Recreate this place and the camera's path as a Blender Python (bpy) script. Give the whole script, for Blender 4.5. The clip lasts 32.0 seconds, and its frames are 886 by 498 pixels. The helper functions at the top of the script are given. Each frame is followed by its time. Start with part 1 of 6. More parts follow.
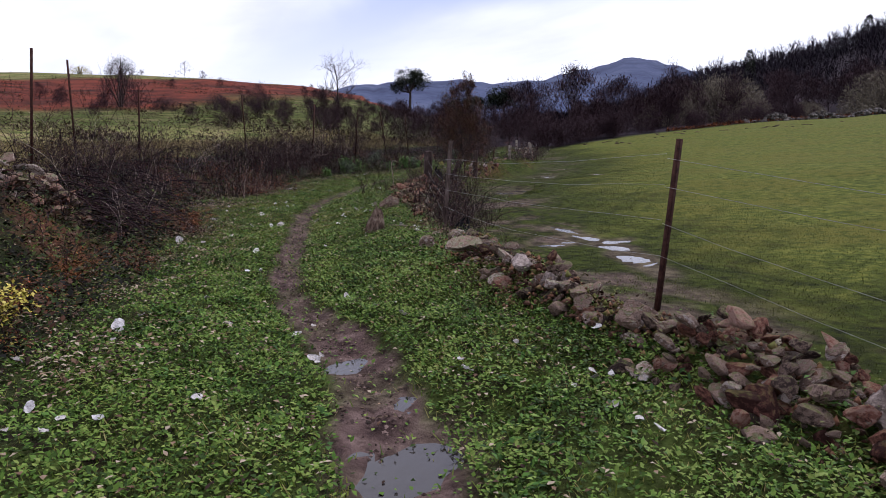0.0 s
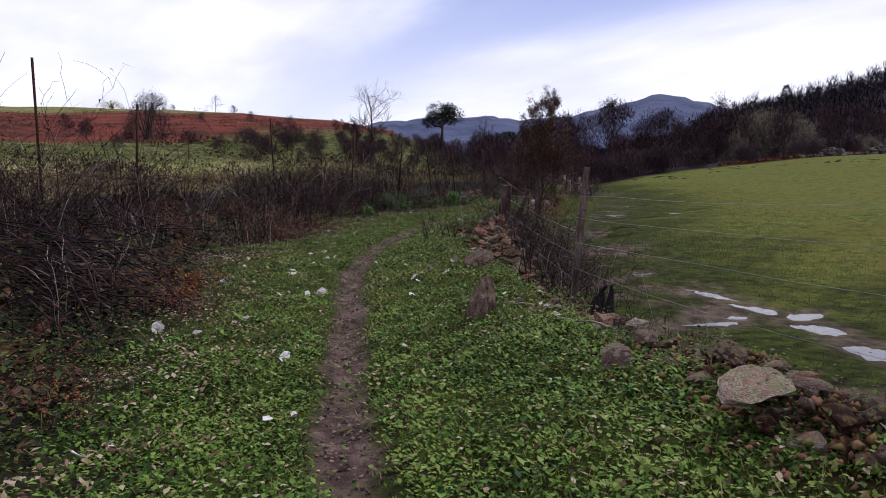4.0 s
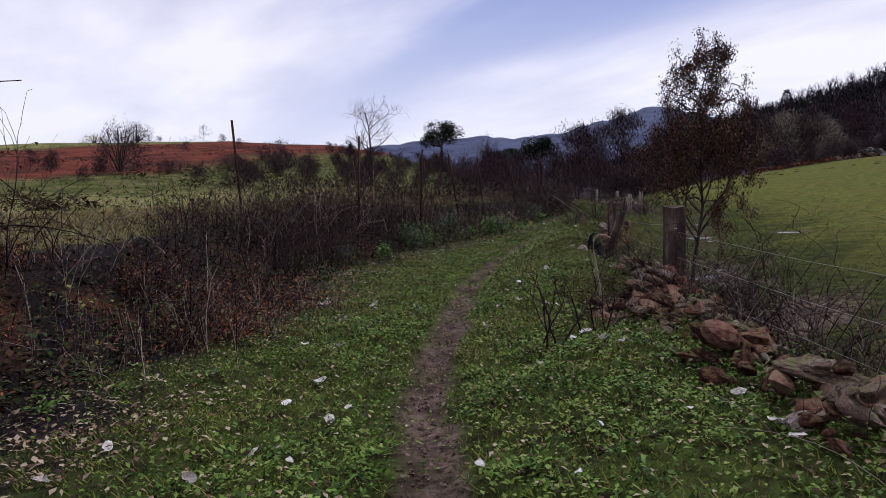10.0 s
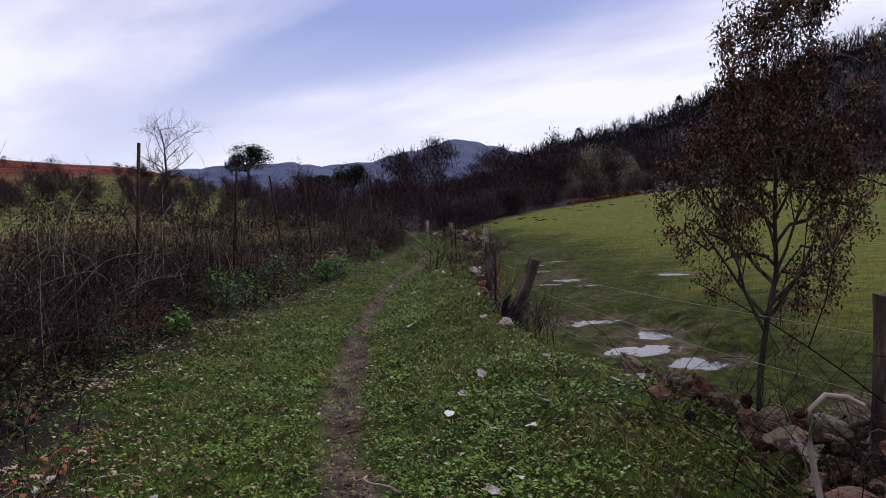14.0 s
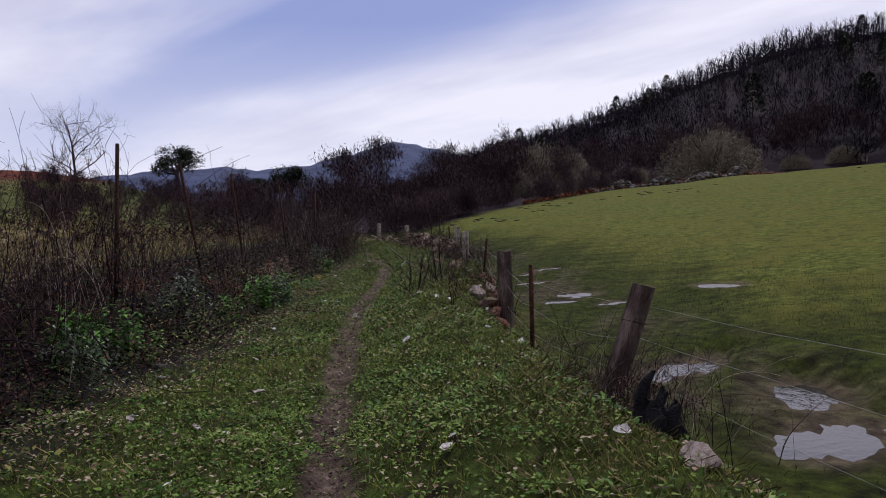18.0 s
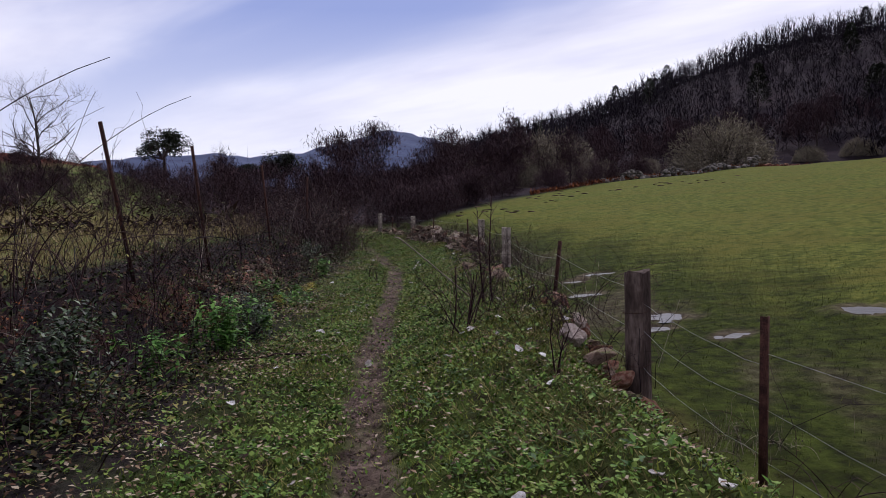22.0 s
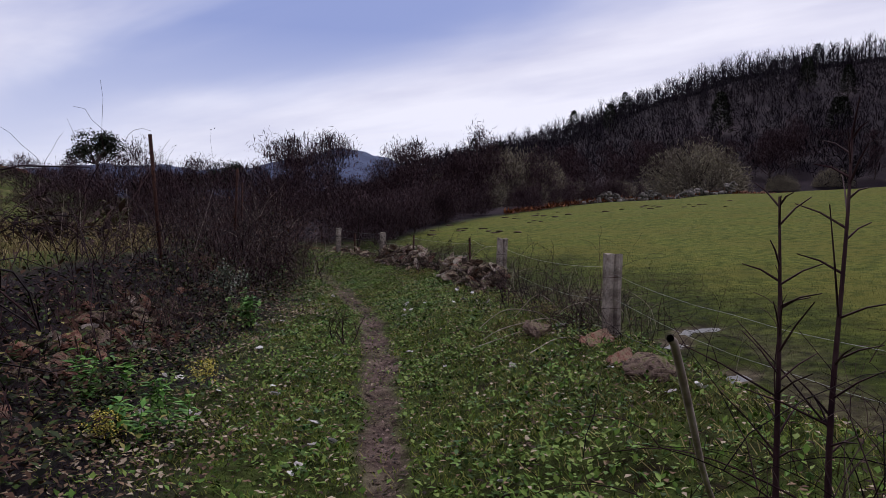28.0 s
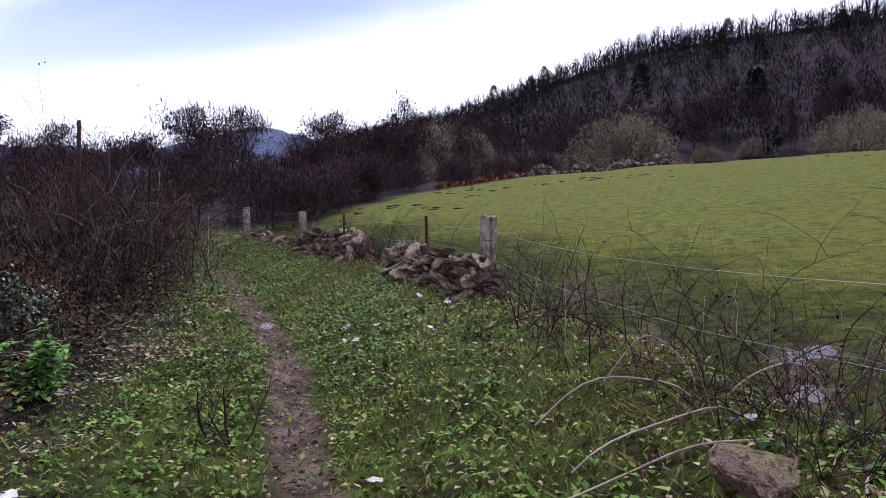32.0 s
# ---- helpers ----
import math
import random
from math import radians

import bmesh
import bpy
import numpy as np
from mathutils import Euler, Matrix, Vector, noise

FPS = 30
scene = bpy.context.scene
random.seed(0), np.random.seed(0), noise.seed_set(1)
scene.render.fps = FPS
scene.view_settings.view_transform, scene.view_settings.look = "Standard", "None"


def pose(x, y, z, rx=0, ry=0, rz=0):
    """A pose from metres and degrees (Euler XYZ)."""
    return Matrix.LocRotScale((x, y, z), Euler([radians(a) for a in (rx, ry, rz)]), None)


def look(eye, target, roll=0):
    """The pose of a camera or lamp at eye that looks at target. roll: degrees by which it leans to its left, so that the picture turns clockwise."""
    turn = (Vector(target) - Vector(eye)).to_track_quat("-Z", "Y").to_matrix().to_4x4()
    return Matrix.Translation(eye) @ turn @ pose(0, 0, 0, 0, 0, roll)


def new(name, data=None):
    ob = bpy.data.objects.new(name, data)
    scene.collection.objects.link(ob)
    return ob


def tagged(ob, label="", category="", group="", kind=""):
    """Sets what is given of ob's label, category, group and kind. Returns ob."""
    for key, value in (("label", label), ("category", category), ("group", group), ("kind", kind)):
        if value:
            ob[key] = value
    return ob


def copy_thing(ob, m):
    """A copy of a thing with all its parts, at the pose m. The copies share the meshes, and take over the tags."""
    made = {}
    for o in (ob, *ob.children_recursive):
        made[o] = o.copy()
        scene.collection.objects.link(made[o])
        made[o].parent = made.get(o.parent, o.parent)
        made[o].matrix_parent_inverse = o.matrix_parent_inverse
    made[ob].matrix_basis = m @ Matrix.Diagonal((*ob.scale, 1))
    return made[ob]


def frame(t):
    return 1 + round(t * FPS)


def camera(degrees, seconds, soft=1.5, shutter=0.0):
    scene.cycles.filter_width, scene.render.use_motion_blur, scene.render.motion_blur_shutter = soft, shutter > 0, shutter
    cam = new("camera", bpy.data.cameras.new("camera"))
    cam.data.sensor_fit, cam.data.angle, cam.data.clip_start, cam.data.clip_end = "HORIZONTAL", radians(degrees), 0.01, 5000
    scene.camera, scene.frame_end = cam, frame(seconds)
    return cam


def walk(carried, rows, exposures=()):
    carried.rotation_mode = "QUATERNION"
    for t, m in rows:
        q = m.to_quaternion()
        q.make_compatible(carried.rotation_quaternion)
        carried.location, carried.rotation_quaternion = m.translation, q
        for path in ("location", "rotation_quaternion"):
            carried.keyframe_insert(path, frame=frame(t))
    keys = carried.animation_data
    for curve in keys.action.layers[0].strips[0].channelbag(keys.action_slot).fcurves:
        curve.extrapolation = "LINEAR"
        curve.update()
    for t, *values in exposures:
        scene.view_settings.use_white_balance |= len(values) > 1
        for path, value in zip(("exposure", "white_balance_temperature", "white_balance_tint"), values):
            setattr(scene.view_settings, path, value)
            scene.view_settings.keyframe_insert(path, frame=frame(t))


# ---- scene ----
# The walk: seconds, eye, turn to the left, tilt up, lean.
PATH = [
    (0, 0.000, -0.000, 1.636, -2.84, -8.91, 1.41),
    (0.5, -0.053, 0.489, 1.614, -1.84, -5.85, -0.43),
    (1, -0.165, 1.036, 1.574, -0.58, -5.56, -0.70),
    (1.5, -0.241, 1.551, 1.512, -0.81, -5.60, -1.02),
    (2, -0.399, 2.099, 1.478, 1.14, -5.47, -1.74),
    (2.5, -0.528, 2.673, 1.418, -0.48, -5.23, -1.06),
    (3, -0.688, 3.247, 1.398, -0.78, -5.78, -0.21),
    (3.5, -0.836, 3.789, 1.463, -0.42, -6.28, 1.39),
    (4, -0.918, 4.325, 1.475, -0.69, -6.18, 1.56),
    (4.5, -1.020, 4.895, 1.486, 2.88, -6.53, 0.96),
    (6.5, -1.203, 7.186, 1.387, 1.49, -8.39, 1.69),
    (7, -1.293, 7.800, 1.398, 4.76, -7.53, 0.71),
    (7.5, -1.364, 8.411, 1.402, 7.50, -6.42, -0.20),
    (8, -1.487, 9.031, 1.446, 7.73, -6.41, 0.14),
    (8.5, -1.583, 9.638, 1.453, 4.96, -5.92, 1.62),
    (9, -1.777, 10.243, 1.449, 6.48, -5.64, -0.24),
    (9.5, -1.863, 10.896, 1.410, -1.24, -5.51, 0.59),
    (10, -1.980, 11.574, 1.408, -0.82, -4.48, -1.02),
    (10.5, -2.050, 12.265, 1.420, -4.23, -3.29, -0.24),
    (11, -2.108, 12.942, 1.429, -4.66, -3.92, 0.34),
    (11.5, -2.157, 13.596, 1.465, -5.29, -3.28, -0.48),
    (12, -2.183, 14.225, 1.494, -7.36, -3.13, -0.84),
    (12.5, -2.241, 14.841, 1.508, -7.51, -2.73, -2.35),
    (13, -2.262, 15.446, 1.553, -11.81, -2.69, -0.94),
    (13.5, -2.291, 15.995, 1.579, -11.97, -2.45, -0.65),
    (14, -2.247, 16.521, 1.571, -15.93, -2.48, -0.48),
    (14.5, -2.214, 17.088, 1.578, -16.56, -2.71, -1.12),
    (16.5, -1.737, 19.563, 1.541, -20.98, -0.21, -0.91),
    (17, -1.696, 20.168, 1.514, -21.22, -1.22, -0.87),
    (17.5, -1.649, 20.750, 1.498, -21.70, -2.77, -0.09),
    (18, -1.633, 21.352, 1.519, -20.68, -2.33, -1.43),
    (18.5, -1.551, 21.959, 1.520, -21.57, -2.51, 0.42),
    (19, -1.518, 22.569, 1.520, -21.35, -2.58, 1.05),
    (19.5, -1.435, 23.138, 1.523, -24.75, -2.90, 2.27),
    (20, -1.381, 23.676, 1.545, -25.18, -2.52, 2.51),
    (20.5, -1.209, 24.212, 1.520, -25.17, -3.00, 0.96),
    (21, -1.063, 24.729, 1.554, -23.03, -1.54, -0.20),
    (21.5, -0.904, 25.231, 1.574, -22.97, -3.04, -0.76),
    (22, -0.779, 25.755, 1.574, -21.25, -3.17, -0.72),
    (22.5, -0.639, 26.307, 1.550, -20.80, -2.98, -0.07),
    (23, -0.509, 26.907, 1.539, -20.40, -3.72, 0.99),
    (23.5, -0.396, 27.497, 1.546, -20.90, -3.57, 0.61),
    (24, -0.269, 28.075, 1.550, -19.28, -3.33, 1.10),
    (24.5, -0.132, 28.675, 1.538, -19.56, -2.80, 0.43),
    (26.5, 0.431, 30.884, 1.455, -21.42, -2.29, 0.52),
    (27, 0.591, 31.434, 1.422, -24.35, -1.09, 0.19),
    (27.5, 0.730, 31.980, 1.416, -24.60, -1.63, -0.45),
    (28, 0.939, 32.527, 1.406, -25.11, -1.52, 1.09),
    (28.5, 1.090, 33.101, 1.429, -22.08, -2.35, -0.69),
    (29, 1.321, 33.631, 1.427, -23.68, -1.17, 0.93),
    (29.5, 1.542, 34.158, 1.454, -23.53, -0.16, -0.52),
    (30, 1.773, 34.641, 1.480, -29.06, -1.63, 1.23),
    (30.5, 1.983, 35.156, 1.491, -26.60, -0.67, 0.51),
    (31, 2.170, 35.688, 1.470, -27.93, -1.00, 1.69),
    (32, 2.495, 36.757, 1.367, -31.33, -3.23, -0.15),
]
cam = camera(62.90, 32.0, soft=0.6)


def aimed(x, y, z, turn, tilt, lean):
    a, b = radians(turn), radians(tilt)
    way = Vector((-math.sin(a) * math.cos(b), math.cos(a) * math.cos(b), math.sin(b)))
    return look(Vector((x, y, z)), Vector((x, y, z)) + 2 * way, lean)


walk(cam, [(row[0], aimed(*row[1:])) for row in PATH], exposures=[
    (0, 0.26, 5960, 17), (1, -0.18, 6200, 16), (2.5, 0.08, 6120, 16), (4.5, 0.14, 6040, 17), (7, 0.24, 5990, 17), (9, 0.12, 6060, 17), (10, -0.06, 6100, 17), (12.5, -0.12, 6080, 17), (14, -0.04, 6080, 18),
    (17, -0.2, 6130, 17), (19, -0.16, 6120, 18), (22, -0.04, 6100, 18), (23, 0.22, 6120, 18), (24, -0.06, 6110, 18), (27, -0.18, 6130, 17), (29, -0.17, 6130, 17), (30, 0.12, 6080, 17), (31, -0.07, 6110, 17), (32, 0.66, 5860, 18)])

# ---- light ----
SUN_TURN, SUN_UP = 38.0, 46.0
world = bpy.data.worlds.new("sky")
scene.world = world
world.use_nodes = True
wn, wl = world.node_tree.nodes, world.node_tree.links
wn.clear()


def wnode(kind, **props):
    n = wn.new(kind)
    for k, v in props.items():
        n.inputs[k].default_value = v
    return n


def wmath(op, a, b=None):
    n = wn.new("ShaderNodeMath")
    n.operation = op
    for slot, v in enumerate((a, b)):
        if v is None:
            continue
        if isinstance(v, (int, float)):
            n.inputs[slot].default_value = v
        else:
            wl.new(v, n.inputs[slot])
    return n.outputs[0]


sky = wn.new("ShaderNodeTexSky")
sky.sky_type, sky.sun_disc = "NISHITA", False
sky.sun_elevation, sky.sun_rotation = radians(SUN_UP), radians(SUN_TURN)
coord = wn.new("ShaderNodeTexCoord")
split = wn.new("ShaderNodeSeparateXYZ")
wl.new(coord.outputs["Generated"], split.inputs[0])
up = wmath("ADD", wmath("MAXIMUM", split.outputs[2], 0.0), 0.10)
cu, cv = wmath("DIVIDE", split.outputs[0], up), wmath("DIVIDE", split.outputs[1], up)
# Cloud streets drawn out along one direction of the wind.
su = wmath("ADD", wmath("MULTIPLY", cu, 0.885), wmath("MULTIPLY", cv, 0.466))
sv = wmath("ADD", wmath("MULTIPLY", cu, 0.466), wmath("MULTIPLY", cv, -0.885))
deck = wn.new("ShaderNodeCombineXYZ")
wl.new(wmath("MULTIPLY", su, 0.62), deck.inputs[0])
wl.new(wmath("MULTIPLY", sv, 0.26), deck.inputs[1])
deck.inputs[2].default_value = 3.4
streets = wnode("ShaderNodeTexNoise", Scale=1.6, Detail=5.0, Roughness=0.5, Distortion=0.4)
wl.new(deck.outputs[0], streets.inputs["Vector"])
# One long opening in the deck, repeated every few streets, with ragged edges.
across = wmath("ADD", wmath("MULTIPLY", cu, 0.885), wmath("MULTIPLY", cv, 0.466))
ragged = wmath("ADD", across, wmath("MULTIPLY", wmath("SUBTRACT", streets.outputs["Fac"], 0.5), 1.3))
phase = wmath("ABSOLUTE", wmath("SUBTRACT", wmath("PINGPONG", wmath("ADD", ragged, 1.0), 2.75), 2.75))
cover = wn.new("ShaderNodeMapRange")
cover.interpolation_type = "SMOOTHSTEP"
cover.inputs["From Min"].default_value, cover.inputs["From Max"].default_value = 0.05, 0.75
wl.new(phase, cover.inputs["Value"])
puffs = wnode("ShaderNodeTexNoise", Scale=2.6, Detail=5.0, Roughness=0.5)
wl.new(deck.outputs[0], puffs.inputs["Vector"])
shade = wn.new("ShaderNodeValToRGB")
shade.color_ramp.elements[0].position, shade.color_ramp.elements[0].color = 0.30, (0.56, 0.56, 0.72, 1)
shade.color_ramp.elements[1].position, shade.color_ramp.elements[1].color = 0.62, (1.0, 0.98, 1.02, 1)
wl.new(puffs.outputs["Fac"], shade.inputs[0])
# Thin grey-blue cloud where the deck opens; the clear sky behind it.
veil = wn.new("ShaderNodeMix")
veil.data_type = "RGBA"
veil.inputs[6].default_value = (0.31, 0.38, 0.66, 1)
wl.new(cover.outputs[0], veil.inputs[0])
wl.new(shade.outputs[0], veil.inputs[7])
# Towards the horizon the layers close up to a bright white.
low = wn.new("ShaderNodeMapRange")
low.inputs["From Min"].default_value, low.inputs["From Max"].default_value = 0.26, 0.06
wl.new(split.outputs[2], low.inputs["Value"])
band = wn.new("ShaderNodeMix")
band.data_type = "RGBA"
band.inputs[7].default_value = (0.92, 0.93, 1.0, 1)
wl.new(wmath("MULTIPLY", low.outputs[0], 0.75), band.inputs[0])
wl.new(veil.outputs[2], band.inputs[6])
clear, clouds = wn.new("ShaderNodeBackground"), wn.new("ShaderNodeBackground")
wl.new(sky.outputs[0], clear.inputs[0])
clear.inputs[1].default_value = 0.08
wl.new(band.outputs[2], clouds.inputs[0])
clouds.inputs[1].default_value = 1.06
both, out = wn.new("ShaderNodeMixShader"), wn.new("ShaderNodeOutputWorld")
both.inputs[0].default_value = 0.9
wl.new(clear.outputs[0], both.inputs[1])
wl.new(clouds.outputs[0], both.inputs[2])
wl.new(both.outputs[0], out.inputs[0])

sun = new("sun", bpy.data.lights.new("sun", "SUN"))
sun.data.energy, sun.data.angle, sun.data.color = 2.55, radians(24), (1.0, 0.96, 0.9)
a, b = radians(SUN_TURN), radians(SUN_UP)
sun.matrix_world = look((40 * math.sin(a), 40 * math.cos(a), 60), (0, 0, 60 - 40 * math.tan(b)))


# ---- materials ----
def material(name, colours, scale=8.0, rough=0.8, bump=0.3, vary="island", spread=0.35, metal=0.0, stretch=(1, 1, 1), fine=6.0, spec=0.06, moss=0.0):
    """Noise in two scales through a ramp of base colours, with relief, and a random step per piece."""
    m = bpy.data.materials.new(name)
    m.use_nodes = True
    n, l = m.node_tree.nodes, m.node_tree.links
    p = n["Principled BSDF"]
    p.inputs["Roughness"].default_value, p.inputs["Metallic"].default_value = rough, metal
    p.inputs["Specular IOR Level"].default_value = spec
    tc, mp = n.new("ShaderNodeTexCoord"), n.new("ShaderNodeMapping")
    mp.inputs["Scale"].default_value = stretch
    l.new(tc.outputs["Object"], mp.inputs[0])
    big, small = n.new("ShaderNodeTexNoise"), n.new("ShaderNodeTexNoise")
    big.inputs["Scale"].default_value, big.inputs["Detail"].default_value = scale, 5
    small.inputs["Scale"].default_value, small.inputs["Detail"].default_value = scale * fine, 4
    l.new(mp.outputs[0], big.inputs["Vector"])
    l.new(mp.outputs[0], small.inputs["Vector"])
    add = n.new("ShaderNodeMath")
    add.operation = "MULTIPLY_ADD"
    add.inputs[1].default_value, add.inputs[2].default_value = 0.35, -0.175
    l.new(small.outputs["Fac"], add.inputs[0])
    tot = n.new("ShaderNodeMath")
    tot.operation = "ADD"
    l.new(big.outputs["Fac"], tot.inputs[0])
    l.new(add.outputs[0], tot.inputs[1])
    last = tot.outputs[0]
    if vary:
        src = n.new("ShaderNodeNewGeometry").outputs["Random Per Island"] if vary == "island" else n.new("ShaderNodeObjectInfo").outputs["Random"]
        step = n.new("ShaderNodeMath")
        step.operation = "MULTIPLY_ADD"
        step.inputs[1].default_value, step.inputs[2].default_value = spread, -spread / 2
        l.new(src, step.inputs[0])
        s2 = n.new("ShaderNodeMath")
        s2.operation = "ADD"
        l.new(last, s2.inputs[0])
        l.new(step.outputs[0], s2.inputs[1])
        last = s2.outputs[0]
    ramp = n.new("ShaderNodeValToRGB")
    els = ramp.color_ramp.elements
    while len(els) < len(colours):
        els.new(0.5)
    for k, c in enumerate(colours):
        els[k].position = 0.28 + 0.44 * k / max(1, len(colours) - 1)
        els[k].color = (*c, 1)
    l.new(last, ramp.inputs[0])
    l.new(ramp.outputs[0], p.inputs["Base Color"])
    if moss:
        # cushions of moss and lichen that grow where rain lies
        geo, xyz = n.new("ShaderNodeNewGeometry"), n.new("ShaderNodeSeparateXYZ")
        l.new(geo.outputs["Normal"], xyz.inputs[0])
        grown, where, tint = n.new("ShaderNodeMath"), n.new("ShaderNodeMapRange"), n.new("ShaderNodeMix")
        grown.operation = "MULTIPLY_ADD"
        grown.inputs[1].default_value = 0.35
        l.new(xyz.outputs[2], grown.inputs[0])
        l.new(big.outputs["Fac"], grown.inputs[2])
        where.inputs["From Min"].default_value, where.inputs["From Max"].default_value = 0.74, 0.92
        where.inputs["To Max"].default_value = moss
        l.new(grown.outputs[0], where.inputs["Value"])
        tint.data_type = "RGBA"
        tint.inputs[7].default_value = (0.085, 0.10, 0.026, 1)
        l.new(where.outputs[0], tint.inputs[0])
        l.new(ramp.outputs[0], tint.inputs[6])
        l.new(tint.outputs[2], p.inputs["Base Color"])
    if bump:
        b = n.new("ShaderNodeBump")
        b.inputs["Strength"].default_value, b.inputs["Distance"].default_value = bump, 0.02
        l.new(small.outputs["Fac"], b.inputs["Height"])
        l.new(b.outputs[0], p.inputs["Normal"])
    return m


ROCK = material("granite_and_red_stone", [(0.040, 0.027, 0.023), (0.135, 0.092, 0.072), (0.26, 0.185, 0.150), (0.16, 0.098, 0.070), (0.46, 0.38, 0.335)], 5, 0.9, 1.0, "object", 0.5, moss=0.8)
REDROCK = material("rusty_stone", [(0.036, 0.016, 0.013), (0.105, 0.045, 0.034), (0.22, 0.100, 0.070), (0.32, 0.20, 0.155)], 5, 0.9, 1.0, "object", 0.5, moss=0.5)
PALEROCK = material("pale_stone", [(0.10, 0.078, 0.066), (0.22, 0.175, 0.152), (0.36, 0.30, 0.27)], 6, 0.9, 0.7, "object", 0.4)
LEAF_GREEN = material("weed_leaf", [(0.024, 0.046, 0.009), (0.058, 0.112, 0.017), (0.098, 0.168, 0.027), (0.155, 0.205, 0.046)], 1.6, 0.6, 0.0, "island", 0.5, spec=0.05)
GRASS = material("grass_blade", [(0.02, 0.04, 0.008), (0.065, 0.11, 0.018), (0.16, 0.20, 0.035), (0.32, 0.26, 0.11)], 1.0, 0.6, 0.0, "island", 0.6)
PASTURE = material("pasture_blade", [(0.022, 0.030, 0.008), (0.053, 0.064, 0.014), (0.105, 0.108, 0.028)], 0.6, 0.6, 0.0, "island", 0.4)
STRAW = material("dry_grass", [(0.10, 0.088, 0.034), (0.21, 0.165, 0.075), (0.32, 0.25, 0.135)], 2, 0.75, 0.0, "island", 0.5)
CANE = material("bramble_cane", [(0.008, 0.004, 0.006), (0.018, 0.008, 0.011), (0.034, 0.016, 0.019), (0.064, 0.038, 0.037)], 3, 0.7, 0.0, "island", 0.75)
PALECANE = material("dead_cane", [(0.12, 0.088, 0.076), (0.27, 0.215, 0.185), (0.37, 0.31, 0.27)], 4, 0.75, 0.2, "island", 0.4)
BRAMBLE_LEAF = material("bramble_leaf", [(0.009, 0.007, 0.006), (0.038, 0.015, 0.013), (0.02, 0.034, 0.010), (0.08, 0.038, 0.02)], 2, 0.6, 0.0, "island", 0.9)
RED_LEAF = material("red_bracken", [(0.05, 0.016, 0.010), (0.14, 0.04, 0.018), (0.24, 0.09, 0.035)], 2, 0.75, 0.0, "island", 0.6)
OAK_LEAF = material("withered_oak_leaf", [(0.034, 0.015, 0.014), (0.090, 0.035, 0.029), (0.165, 0.070, 0.054), (0.105, 0.075, 0.038)], 2, 0.7, 0.0, "island", 0.8)
EVERGREEN = material("evergreen_leaf", [(0.005, 0.008, 0.004), (0.011, 0.017, 0.007), (0.024, 0.032, 0.013)], 0.8, 0.6, 0.0, "island", 0.6)
TWIG = material("bare_twig", [(0.02, 0.015, 0.016), (0.05, 0.038, 0.038), (0.10, 0.08, 0.075)], 0.6, 0.85, 0.0, "island", 0.6)
WILLOW = material("willow_twig", [(0.09, 0.075, 0.06), (0.18, 0.155, 0.115), (0.27, 0.24, 0.17)], 0.4, 0.85, 0.0, "island", 0.5)
PURPLE = material("winter_wood_twig", [(0.022, 0.013, 0.018), (0.050, 0.029, 0.036), (0.096, 0.057, 0.060)], 0.15, 0.9, 0.0, "island", 0.5)
BARK = material("bark", [(0.018, 0.014, 0.013), (0.045, 0.036, 0.032), (0.10, 0.08, 0.07)], 14, 0.95, 0.8, "object", 0.2, stretch=(1, 1, 0.25))
GREYWOOD = material("weathered_post_wood", [(0.020, 0.014, 0.013), (0.066, 0.046, 0.040), (0.17, 0.13, 0.115)], 9, 0.9, 0.7, "object", 0.2, stretch=(1, 1, 0.3))
CONCRETE = material("weathered_concrete", [(0.06, 0.047, 0.040), (0.165, 0.135, 0.115), (0.33, 0.285, 0.245)], 7, 0.95, 0.6, "object", 0.2)
RUST = material("rusty_iron", [(0.02, 0.010, 0.009), (0.046, 0.021, 0.017), (0.085, 0.040, 0.030)], 18, 0.85, 0.5, "object", 0.2, metal=0.2)
CHARRED = material("charred_wood", [(0.006, 0.006, 0.008), (0.014, 0.013, 0.015), (0.03, 0.028, 0.03)], 12, 0.7, 0.8, "object", 0.2)
WIRE = material("galvanised_wire", [(0.25, 0.25, 0.25), (0.42, 0.42, 0.42)], 20, 0.5, 0.0, "", metal=0.7)
DEADLEAF = material("pale_dead_leaf", [(0.25, 0.22, 0.20), (0.45, 0.42, 0.40), (0.62, 0.60, 0.59)], 12, 0.8, 0.2, "object", 0.5)
YELLOWLEAF = material("yellow_leaf", [(0.25, 0.21, 0.03), (0.42, 0.36, 0.06), (0.5, 0.42, 0.12)], 6, 0.7, 0.1, "island", 0.5)
NETTLE = material("nettle_leaf", [(0.035, 0.10, 0.018), (0.085, 0.20, 0.036), (0.16, 0.29, 0.06)], 3, 0.5, 0.0, "island", 0.5)
# wooded slopes tinted blue for the haze of distance
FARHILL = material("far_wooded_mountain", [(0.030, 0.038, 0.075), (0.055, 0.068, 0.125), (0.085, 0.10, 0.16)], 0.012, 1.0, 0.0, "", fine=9)

